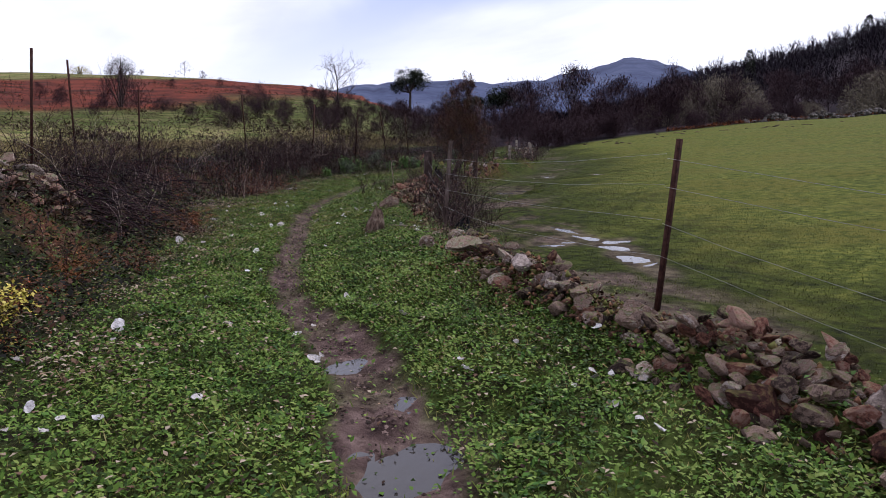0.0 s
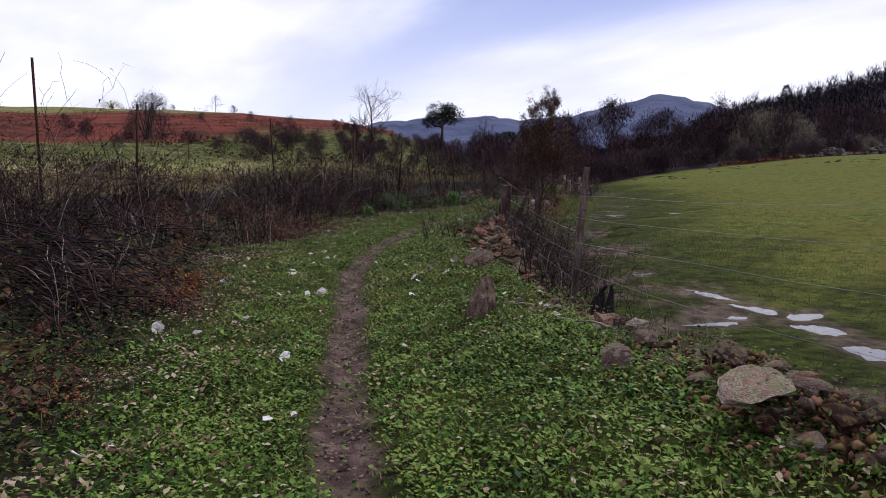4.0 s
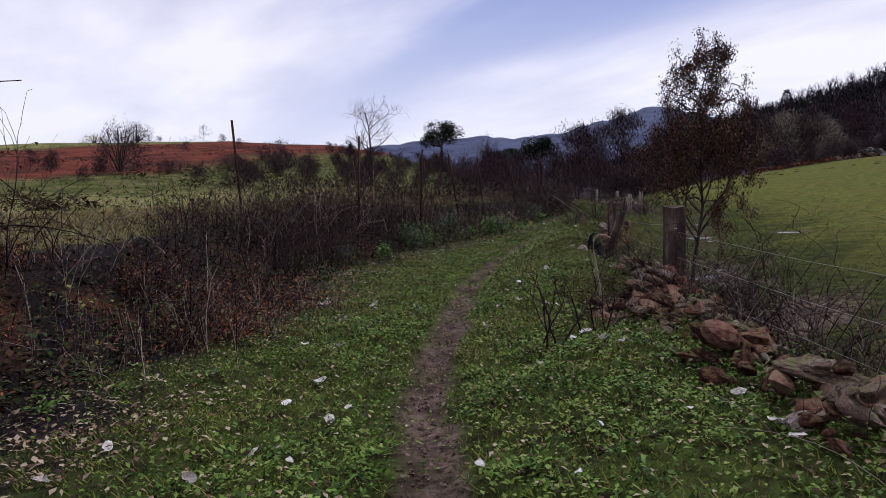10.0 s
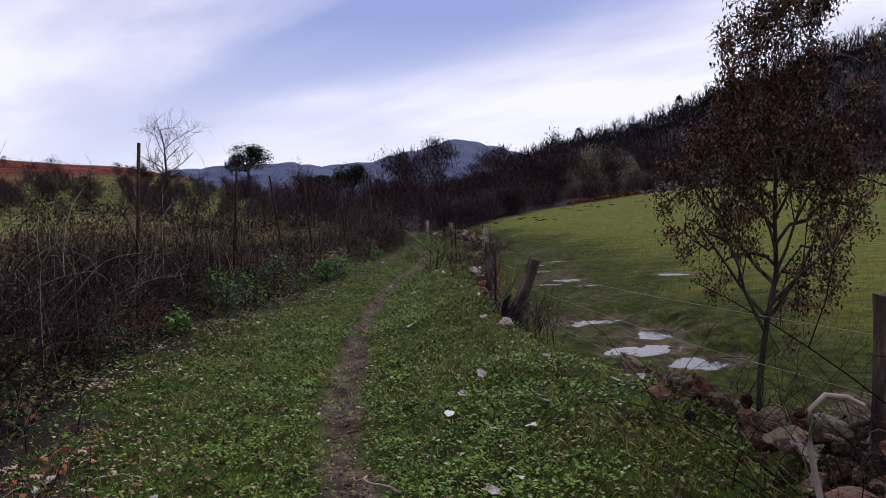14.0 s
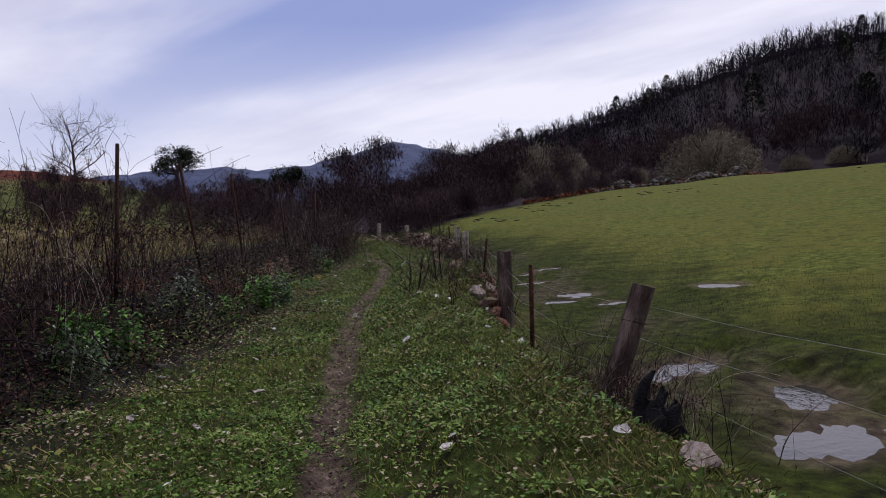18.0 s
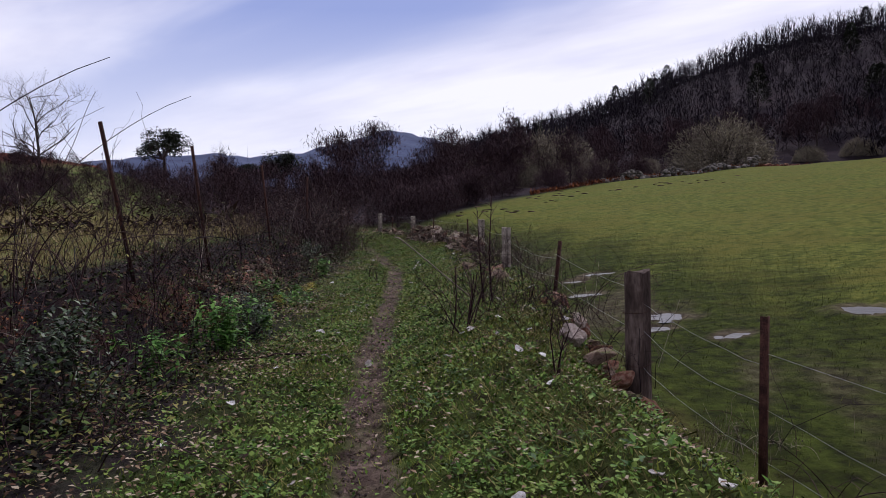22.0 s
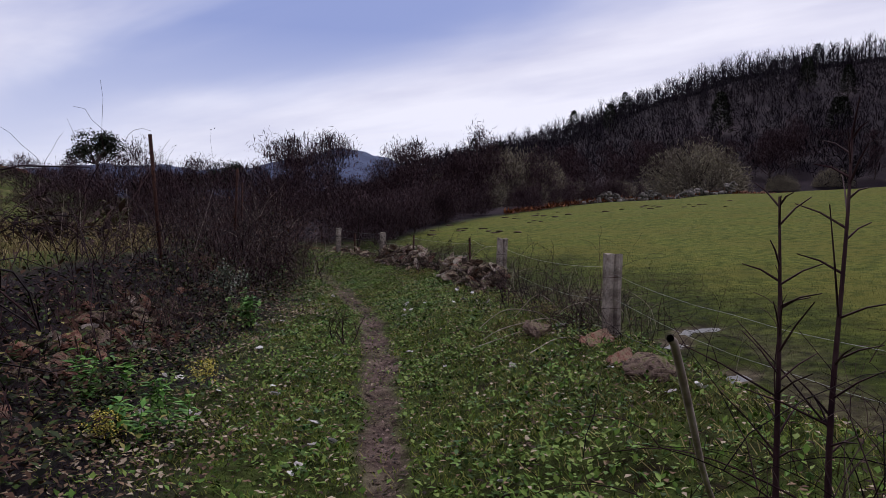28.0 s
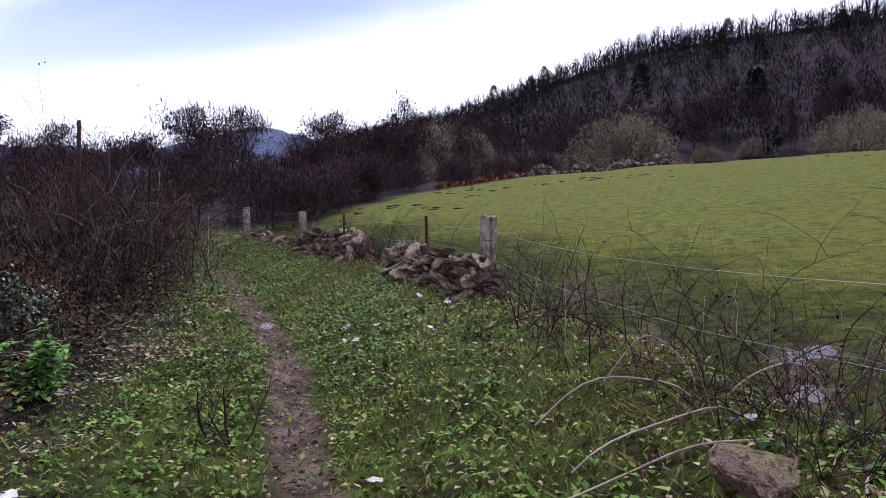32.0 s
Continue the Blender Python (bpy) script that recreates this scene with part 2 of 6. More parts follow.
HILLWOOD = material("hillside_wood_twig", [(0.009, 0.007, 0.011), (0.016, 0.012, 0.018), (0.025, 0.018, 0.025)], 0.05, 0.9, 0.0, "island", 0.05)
FARSTONE = material("lichened_far_stone", [(0.05, 0.045, 0.04), (0.11, 0.10, 0.09), (0.20, 0.18, 0.165)], 1.5, 0.95, 0.3, "island", 0.5)
WATER = bpy.data.materials.new("puddle_water")
WATER.use_nodes = True
wp = WATER.node_tree.nodes["Principled BSDF"]
wp.inputs["Base Color"].default_value = (0.03, 0.026, 0.024, 1)
wp.inputs["Roughness"].default_value, wp.inputs["IOR"].default_value = 0.09, 1.33
wp.inputs["Specular IOR Level"].default_value = 0.9
wb = WATER.node_tree.nodes.new("ShaderNodeBump")
wt = WATER.node_tree.nodes.new("ShaderNodeTexNoise")
wt.inputs["Scale"].default_value = 9
wb.inputs["Strength"].default_value, wb.inputs["Distance"].default_value = 0.14, 0.02
WATER.node_tree.links.new(wt.outputs["Fac"], wb.inputs["Height"])
WATER.node_tree.links.new(wb.outputs[0], wp.inputs["Normal"])
# open puddles out in the pasture, ruffled by the wind
RUFFLED = WATER.copy()
RUFFLED.name = "ruffled_puddle_water"
RUFFLED.node_tree.nodes["Principled BSDF"].inputs["Roughness"].default_value = 0.32
for node in RUFFLED.node_tree.nodes:
    if node.type == "BUMP":
        node.inputs["Strength"].default_value = 0.5


# ---- geometry helpers ----
class Geo:
    """Gathers verts and faces of many pieces, to become one mesh."""

    def __init__(self):
        self.v, self.f, self.n = [], [], 0

    def add(self, verts, faces):
        verts, faces = np.asarray(verts, float).reshape(-1, 3), np.asarray(faces, int)
        self.v.append(verts)
        self.f.append(faces + self.n)
        self.n += len(verts)
        return self

    def tube(self, pts, r0, r1=None, sides=3):
        pts = np.asarray(pts, float)
        n, r1 = len(pts), r0 if r1 is None else r1
        d = np.gradient(pts, axis=0)
        d /= np.linalg.norm(d, axis=1)[:, None] + 1e-9
        ref = np.array([0, 0, 1.0]) if abs(d[:, 2]).mean() < 0.8 else np.array([1.0, 0, 0])
        u = np.cross(d, ref)
        u /= np.linalg.norm(u, axis=1)[:, None] + 1e-9
        w = np.cross(d, u)
        ang = np.arange(sides) * 2 * np.pi / sides
        r = np.linspace(r0, r1, n)[:, None, None]
        ring = pts[:, None] + r * (np.cos(ang)[None, :, None] * u[:, None] + np.sin(ang)[None, :, None] * w[:, None])
        i, j = np.meshgrid(np.arange(n - 1), np.arange(sides), indexing="ij")
        k = (j + 1) % sides
        quads = np.stack([i * sides + j, i * sides + k, (i + 1) * sides + k, (i + 1) * sides + j], -1).reshape(-1, 4)
        return self.add(ring.reshape(-1, 3), quads)

    def mesh(self, name, mat, smooth=False):
        me = bpy.data.meshes.new(name)
        if self.n:
            co = np.concatenate(self.v)
            quads = [f for f in self.f if f.shape[1] == 4]
            tris = [f for f in self.f if f.shape[1] == 3]
            nq, nt = sum(map(len, quads)), sum(map(len, tris))
            loops = np.concatenate([q.ravel() for q in quads] + [q.ravel() for q in tris])
            starts = np.concatenate([np.arange(nq) * 4, nq * 4 + np.arange(nt) * 3])
            me.vertices.add(len(co))
            me.vertices.foreach_set("co", co.astype(np.float32).ravel())
            me.loops.add(len(loops))
            me.loops.foreach_set("vertex_index", loops.astype(np.int32))
            me.polygons.add(nq + nt)
            me.polygons.foreach_set("loop_start", starts.astype(np.int32))
            me.update(calc_edges=True)
            if smooth:
                me.polygons.foreach_set("use_smooth", np.ones(nq + nt, bool))
        me.materials.append(mat)
        return me


def leaves(rng, at, length, width, tilt=(0.2, 1.2), fold=0.25, turn=None):
    """One folded four-cornered leaf at every place: verts and quads."""
    at = np.asarray(at, float).reshape(-1, 3)
    n = len(at)
    yaw = rng.uniform(0, 2 * np.pi, n) if turn is None else turn
    el = rng.uniform(*tilt, n)
    d = np.stack([np.cos(yaw) * np.cos(el), np.sin(yaw) * np.cos(el), np.sin(el)], 1)
    s = np.stack([-np.sin(yaw), np.cos(yaw), np.zeros(n)], 1)
    up = np.cross(d, s)
    up *= np.where(up[:, 2:] < 0, -1, 1)
    L = rng.uniform(*length, n)[:, None]
    W = rng.uniform(*width, n)[:, None] / 2
    mid = at + d * L * 0.45 + up * W * fold
    v = np.stack([at, mid - s * W, at + d * L - up * L * 0.1, mid + s * W], 1)
    return v.reshape(-1, 3), np.arange(4 * n).reshape(n, 4)


def blades(rng, at, height, width, lean=0.5):
    """One bent tapered blade at every place: two quads sharing an edge."""
    n = len(at)
    yaw = rng.uniform(0, 2 * np.pi, n)
    h = rng.uniform(*height, n)[:, None]
    w = rng.uniform(*width, n)[:, None] / 2
    s = np.stack([-np.sin(yaw), np.cos(yaw), np.zeros(n)], 1)
    o = np.stack([np.cos(yaw), np.sin(yaw), np.zeros(n)], 1) * rng.uniform(0.1, lean, n)[:, None] * h
    z = np.array([0, 0, 1.0])
    v = np.stack([at - s * w, at + s * w, at + o + z * h + s * w * 0.15, at + o * 0.9 + z * h - s * w * 0.15], 1)
    return v.reshape(-1, 3), np.arange(4 * n).reshape(n, 4)


def part(name, mesh, parent, label=""):
    ob = new(name, mesh)
    ob.parent = parent
    if label:
        tagged(ob, label)
    return ob


def thing(name, label, category, at=(0, 0, 0), mesh=None, group="", kind=""):
    ob = new(name, mesh)
    ob.location = at
    return tagged(ob, label, category, group, kind)


# ---- plan: lines across the lane, by distance along it ----
def trail_x(y):
    return np.interp(y, [-6, 3.2, 5, 6.8, 8.2, 11.4, 14, 17, 19.6, 22.8, 25.4, 29.6, 33.5, 36.6, 39.8, 43, 46, 51, 57, 66, 90],
                     [0.6, 0.02, -0.3, -1.05, -1.4, -1.75, -2.03, -2.03, -1.76, -1.4, -0.85, 0.2, 1.36, 2.5, 3.6, 4.65, 5.2, 6.1, 6.9, 7.0, 6.5])


def wall_x(y):
    return np.interp(y, [-6, 2, 4, 5.4, 6.5, 8, 10, 12, 14.5, 16.5, 18.6, 20, 21.7, 25.5, 27.6, 30.5, 32, 35.7, 37.7, 40.5, 44.6, 50, 57, 66, 90, 140],
                     [5.0, 2.8, 1.95, 1.15, 0.82, 0.52, 0.30, 0.0, -0.2, -0.25, 0.10, 0.3, 0.6, 1.0, 1.5, 2.3, 2.9, 4.2, 5.0, 5.9, 7.0, 8.0, 8.2, 8.4, 12, 22])


def hedge_x(y):
    return np.interp(y, [-6, 5, 7.7, 10, 12.5, 15.5, 19, 21.3, 24.5, 28, 31, 35, 39, 41.5, 44, 47, 56, 66, 90, 140],
                     [-3.2, -3.0, -3.2, -3.7, -4.0, -4.9, -4.6, -4.1, -4.0, -3.0, -1.5, 0.0, 1.0, 2.0, 3.1, 4.1, 5.7, 5.8, 3, -10])


def step(v, a, b):
    u = np.clip((v - a) / (b - a), 0, 1)
    return u * u * (3 - 2 * u)


AZ = [-180, -120, -60, -34, -23, -17, -9, -4, 0, 6, 14, 20, 24, 29, 34, 39, 46, 52, 62, 90, 130, 180]
RISE = [3, 6, 10, 9.4, 10.6, 11.0, 10.3, 8.6, 6, 3, 2, 8, 19, 26, 34, 46, 58, 60, 64, 58, 30, 3]
SPAN0 = [30, 30, 30, 28, 28, 28, 28, 30, 40, 60, 90, 90, 100, 105, 108, 110, 112, 112, 110, 90, 60, 30]
SPAN1 = [160, 160, 160, 160, 160, 160, 160, 160, 160, 180, 250, 300, 330, 330, 330, 330, 330, 330, 330, 300, 250, 160]


def wobble(x, y, s, k=0.0):
    return (np.sin(x * s + 1.7 + k) * np.cos(y * s * 1.13 + 0.6 - k) + 0.5 * np.sin(x * s * 2.3 - y * s * 1.9 + k) + 0.35 * np.cos(x * s * 4.1 + y * s * 3.7)) / 1.85


PUDDLES = [  # x, y, half length, half width, turn, height (None: the ground's own)
    (-0.40, 5.15, 0.20, 0.13, 60, None), (0.02, 3.55, 0.34, 0.24, 70, None), (0.0, 4.25, 0.16, 0.05, 75, None),
    (3.75, 10.9, 0.66, 0.20, 92, -0.31), (3.8, 12.0, 0.8, 0.25, 88, -0.31), (3.8, 13.1, 0.56, 0.24, 95, -0.31), (3.6, 14.3, 0.62, 0.19, 105, -0.31), (3.4, 15.4, 0.52, 0.15, 110, -0.31),
    (2.95, 13.4, 0.45, 0.13, 60, -0.31), (2.6, 13.2, 0.36, 0.11, 20, -0.31), (4.1, 13.9, 0.36, 0.15, 40, -0.31), (3.65, 16.4, 0.36, 0.12, 120, -0.31), (3.05, 17.8, 0.32, 0.12, 40, -0.31),
    (4.25, 26.8, 0.50, 0.30, 60, -0.30),
    (3.95, 28.4, 0.68, 0.24, 20, -0.30), (3.4, 25.65, 0.56, 0.33, 10, -0.30), (3.6, 24.6, 0.45, 0.32, 20, -0.30),
    (7.0, 35.6, 0.45, 0.30, 30, None), (8.95, 33.3, 0.46, 0.36, 0, None), (6.2, 34.9, 0.4, 0.18, 0, None), (6.6, 33.6, 0.35, 0.14, 20, None),
    (7.4, 38.6, 0.45, 0.16, 20, None), (8.2, 40.3, 0.5, 0.15, 30, None), (9.2, 40.9, 0.5, 0.16, 20, None), (5.1, 45.0, 0.45, 0.07, 72, None), (5.55, 47.4, 0.5, 0.06, 72, None),
]


def height0(x, y):
    x, y = np.asarray(x, float), np.asarray(y, float)
    dx, dl = x - wall_x(y), hedge_x(y) - x
    z = 0.035 * wobble(x, y, 1.3) + 0.03 * wobble(x, y, 3.7, 2.0) + 0.012 * wobble(x, y, 8.3, 5.0) + 0.02 * np.maximum(0, np.minimum(y, 100) - 40)
    # the trodden rut
    z = z - 0.05 * np.exp(-((x - trail_x(y)) / 0.17) ** 2) + 0.018 * wobble(x, y, 9.0) * np.exp(-((x - trail_x(y)) / 0.3) ** 2)
    # the pasture, lower behind the wall and rising from there
    near = 3.0 * step(24 - y, 0, 8)
    field = -0.30 + 0.1 * np.clip(dx - 2.2 - near, 0, 50) + 0.03 * np.clip(y - 36, 0, 64) + 0.05 * wobble(x, y, 0.45) + 0.012 * wobble(x, y, 2.9)
    # the grassy verge swells up from the path to a crest before the wall
    crest = np.interp(y, [-6, 2, 6, 9, 12, 16, 20, 24, 34, 38, 42, 46, 60], [0.10, 0.14, 0.18, 0.22, 0.24, 0.21, 0.26, 0.38, 0.38, 0.38, 0.28, 0.14, 0.08])
    z = z + crest * step(dx, -1.95, -0.45) * (1 + 0.12 * wobble(x, y, 1.7, 1.0))
    mound = (0.14 + 0.10 * step(9.5 - y, 0, 2)) * np.exp(-((dx - 0.35) / 0.5) ** 2)
    z = z + mound * (0.4 + 0.6 * step(wobble(x * 0, y, 0.8), -0.6, 0.6))
    brow = np.interp(y, [9, 11, 13, 15, 19, 23, 31, 35], [0.2, -0.25, -0.2, 0.15, 0.2, -0.4, -0.35, 0.2])
    s = step(dx, brow, brow + 1.2)
    z = z * (1 - s) + field * s
    # the bank under the hedge
    bank = 0.85 * step(dl, 0.1, 1.7) + 0.1 * wobble(x, y, 0.9) * step(dl, 0, 1)
    z = z + bank
    r = np.hypot(x + 1, y - 20)
    az = np.degrees(np.arctan2(x + 1, y - 20))
    rise, r0, r1 = np.interp(az, AZ, RISE), np.interp(az, AZ, SPAN0), np.interp(az, AZ, SPAN1)
    u = np.clip((r - r0) / (r1 - r0), 0, 1)
    z = z + rise * (0.55 * u + 0.45 * u * u * (3 - 2 * u)) + 0.6 * step(r, 40, 120) * wobble(x, y, 0.05)
    # the ridge falls away behind its crest
    z = z - 0.7 * rise * step(r, r1 + 8, r1 + 260) * step(az, 12, 20)
    return z


PUD_Z = [float(height0(p[0], p[1])) - 0.02 if p[5] is None else p[5] - 0.004 * i for i, p in enumerate(PUDDLES)]


def height(x, y):
    """The ground, hollowed to a level floor round every puddle."""
    x, y = np.asarray(x, float), np.asarray(y, float)
    z = height0(x, y)
    for (px, py, a, b, turn, _), pz in zip(PUDDLES, PUD_Z):
        c, s = math.cos(radians(turn)), math.sin(radians(turn))
        u, v = (x - px) * c + (y - py) * s, -(x - px) * s + (y - py) * c
        q = np.hypot(u / a, v / b) + 0.42 * wobble(x, y, 4.2) + 0.40 * wobble(x, y, 9.0, 3.0) + 0.15 * wobble(x, y, 17.0, 1.0)
        k = 1 - step(q, 1.4, 2.6)
        z = z * (1 - k) + (pz + np.clip((q - 1.0) * 0.05, -0.04, 0.025)) * k
    return z


def gz(x, y):
    return float(height(x, y))


# ---- the ground, one sheet to the horizon ----
def axis(lo, hi, fine, far):
    mid = list(np.arange(lo, hi + 1e-6, fine))
    out, s = [], fine
    v = hi
    while v < far:
        s *= 1.06
        v += s
        out.append(v)
    low, s, v = [], fine, lo
    while v > -far:
        s *= 1.06
        v -= s
        low.append(v)
    return np.array(low[::-1] + mid + out)


gx, gy = axis(-8, 12, 0.085, 3500), axis(1, 58, 0.12, 3500)
GX, GY = np.meshgrid(gx, gy)
GZ = height(GX, GY)
nx, ny = len(gx), len(gy)
ii, jj = np.meshgrid(np.arange(nx - 1), np.arange(ny - 1))
k0 = (jj * nx + ii).ravel()
ground_geo = Geo().add(np.stack([GX, GY, GZ], -1).reshape(-1, 3), np.stack([k0, k0 + 1, k0 + nx + 1, k0 + nx], 1))

SOIL = bpy.data.materials.new("ground_cover")
SOIL.use_nodes = True
sn, sl = SOIL.node_tree.nodes, SOIL.node_tree.links
sp = sn["Principled BSDF"]
stc = sn.new("ShaderNodeTexCoord")


def snoise(scale, detail=6, rough=0.6):
    t = sn.new("ShaderNodeTexNoise")
    t.inputs["Scale"].default_value, t.inputs["Detail"].default_value, t.inputs["Roughness"].default_value = scale, detail, rough
    sl.new(stc.outputs["Object"], t.inputs["Vector"])
    return t.outputs["Fac"]


def sramp(fac, *stops):
    r = sn.new("ShaderNodeValToRGB")
    while len(r.color_ramp.elements) < len(stops):
        r.color_ramp.elements.new(0.5)
    for e, (pos, c) in zip(r.color_ramp.elements, stops):
        e.position, e.color = pos, (*c, 1)
    sl.new(fac, r.inputs[0])
    return r.outputs[0]


def smix(fac, a, b):
    m = sn.new("ShaderNodeMix")
    m.data_type = "RGBA"
    sl.new(fac, m.inputs[0])
    sl.new(a, m.inputs[6])
    sl.new(b, m.inputs[7])
    return m.outputs[2]


def cover_attr(name):
    t = sn.new("ShaderNodeAttribute")
    t.attribute_name = name
    return t.outputs["Fac"]


n_fine, n_mid, n_big = snoise(40), snoise(5), snoise(0.35)
n_far = snoise(0.06, 8, 0.65)
lane_c = sramp(n_mid, (0.33, (0.022, 0.017, 0.010)), (0.46, (0.036, 0.044, 0.013)), (0.68, (0.066, 0.094, 0.021)))
past_c = sramp(n_mid, (0.30, (0.030, 0.042, 0.010)), (0.5, (0.088, 0.102, 0.020)), (0.7, (0.155, 0.155, 0.034)))
past_c = smix(sramp(n_big, (0.42, (0, 0, 0)), (0.58, (0.9, 0.9, 0.9))), past_c, sramp(n_fine, (0.3, (0.064, 0.062, 0.014)), (0.7, (0.135, 0.132, 0.028))))
tuft = snoise(2.4, 7, 0.75)
past_c = smix(sramp(tuft, (0.50, (0, 0, 0)), (0.60, (0.8, 0.8, 0.8))), past_c, sramp(n_fine, (0.35, (0.026, 0.036, 0.008)), (0.7, (0.060, 0.074, 0.015))))
straw_c = sramp(n_big, (0.36, (0.075, 0.098, 0.024)), (0.5, (0.17, 0.165, 0.06)), (0.64, (0.25, 0.20, 0.105)))
red_c = sramp(snoise(0.16, 10, 0.72), (0.36, (0.030, 0.018, 0.015)), (0.47, (0.085, 0.026, 0.019)), (0.64, (0.175, 0.046, 0.028)))
# floor of the woods; also the shade-darkened leaf mould under the hedge
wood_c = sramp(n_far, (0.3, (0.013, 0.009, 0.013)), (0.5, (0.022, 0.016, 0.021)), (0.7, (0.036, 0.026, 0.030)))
marsh_c = sramp(n_mid, (0.32, (0.010, 0.010, 0.006)), (0.5, (0.027, 0.035, 0.008)), (0.7, (0.053, 0.070, 0.013)))
mud_c = sramp(n_mid, (0.3, (0.034, 0.021, 0.019)), (0.5, (0.092, 0.060, 0.053)), (0.7, (0.185, 0.128, 0.112)))
earth_c = sramp(n_mid, (0.3, (0.05, 0.024, 0.016)), (0.6, (0.16, 0.068, 0.04)))
col = lane_c
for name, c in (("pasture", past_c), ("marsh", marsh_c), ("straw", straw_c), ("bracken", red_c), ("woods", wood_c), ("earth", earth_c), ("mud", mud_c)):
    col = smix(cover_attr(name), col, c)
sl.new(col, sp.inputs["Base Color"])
wet = sn.new("ShaderNodeMapRange")
wet.inputs["To Min"].default_value, wet.inputs["To Max"].default_value = 0.92, 0.80
sl.new(cover_attr("mud"), wet.inputs["Value"])
sl.new(wet.outputs[0], sp.inputs["Roughness"])
gloss = sn.new("ShaderNodeMapRange")
gloss.inputs["To Min"].default_value, gloss.inputs["To Max"].default_value = 0.02, 0.035
sl.new(cover_attr("mud"), gloss.inputs["Value"])
sl.new(gloss.outputs[0], sp.inputs["Specular IOR Level"])
sb = sn.new("ShaderNodeBump")
sb.inputs["Strength"].default_value, sb.inputs["Distance"].default_value = 0.9, 0.05
sl.new(snoise(16, 6, 0.7), sb.inputs["Height"])
sl.new(sb.outputs[0], sp.inputs["Normal"])

ground_me = ground_geo.mesh("ground", SOIL, True)
ground = thing("ground", "grassy winter ground of lane, pasture and bracken hillside", "ground", mesh=ground_me, kind="structure")


def covers(x, y):
    dx, dl = x - wall_x(y), hedge_x(y) - x
    r, az = np.hypot(x + 1, y - 20), np.degrees(np.arctan2(x + 1, y - 20))
    n1, n2 = wobble(x, y, 0.9), wobble(x, y, 3.1, 1.0)
    out = {}
    edge = np.interp(az, [-5, 10, 17, 20, 24, 31, 42, 47, 52, 62, 90, 180], [30, 40, 44, 52, 62, 78, 101, 108, 110, 112, 110, 80])
    out["pasture"] = step(dx, 0.8, 1.6) * (1 - step(r - edge, -1.5, 1.5)) * (y > -200)
    out["marsh"] = step(dx, 0.7, 1.4) * (1 - step(dx + 1.8 * n1 + 1.0 * n2, 3.4, 8.0)) * 0.95
    out["straw"] = step(dl, 1.4, 3.0) * (1 - step(r + 5 * n1, 34, 44))
    out["straw"] = np.maximum(out["straw"], 0.45 * (dl > 6) * (az < 2) * step(n1 + n2, -0.8, 0.6) + 0.6 * (az < 0) * step(r, 112, 130))
    brk = np.interp(az, [-180, -60, -34, -23, -15, -6, 0, 4], [54, 54, 56, 60, 72, 88, 104, 400])
    out["bracken"] = step(r - brk + 6 * wobble(x, y, 0.11), -4, 8) * (az < 6) * (1 - step(r - np.interp(az, [-34, -20, -4], [114, 124, 152]) + 5 * n1, -6, 6) * (az < -10))
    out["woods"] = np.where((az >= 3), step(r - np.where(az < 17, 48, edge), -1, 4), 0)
    # leaf mould under the hedge, darkened further for the shade of the canes
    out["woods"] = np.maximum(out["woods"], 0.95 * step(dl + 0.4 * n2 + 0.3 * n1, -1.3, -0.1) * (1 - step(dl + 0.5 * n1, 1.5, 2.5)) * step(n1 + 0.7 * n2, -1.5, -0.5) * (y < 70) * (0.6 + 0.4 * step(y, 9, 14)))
    out["earth"] = 0.8 * step(n1 + n2 * 0.5, 0.0, 0.7) * (np.exp(-((dx - 0.4) / 0.45) ** 2) + step(dl, 0.1, 0.4) * (1 - step(dl, 0.9, 1.5)))
    red_mound = np.exp(-((y - 40.6) / 1.6) ** 2) + np.exp(-((y - 3.0) / 1.6) ** 2) + 0.7 * np.exp(-((y - 31.5) / 1.8) ** 2)
    out["earth"] = np.maximum(out["earth"], 0.6 * red_mound * step(n2, -0.6, 0.4) * step(dx, -0.1, 0.3) * (1 - step(dx, 0.7, 1.2)))
    w = 0.10 + 0.06 * n2 + 0.04 * n1 + 0.14 * np.exp(-((y - 3.5) / 2.5) ** 2)
    mud = 1 - step(np.abs(x - trail_x(y) - 0.05 * n1), w, w + 0.10)
    mud = mud * (0.6 + 0.4 * step(n2, -0.7, 0.3)) * np.interp(y, [0, 9, 18, 22, 34, 37, 46, 54], [1, 1, 0.95, 0.85, 0.85, 0.95, 0.95, 0])
    for px, py, a, b, turn, _ in PUDDLES:
        c, s = math.cos(radians(turn)), math.sin(radians(turn))
        u, v = (x - px) * c + (y - py) * s, -(x - px) * s + (y - py) * c
        q = np.hypot(u / (a * 1.6), v / (b * 1.9)) + 0.25 * n2
        mud = np.maximum(mud, (0.8 if px < 2 else 0.55) * (1 - step(q, 0.6, 1.2)))
    mud = np.maximum(mud, 0.75 * step(n1 + 0.6 * n2, -0.1, 0.6) * step(dx, 0.9, 1.6) * (1 - step(dx, 2.8, 4.5)) * (1 - 0.5 * step(y, 20, 26)))
    out["mud"] = mud
    return out


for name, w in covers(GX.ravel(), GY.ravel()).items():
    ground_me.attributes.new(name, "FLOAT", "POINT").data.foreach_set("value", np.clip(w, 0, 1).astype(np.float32))

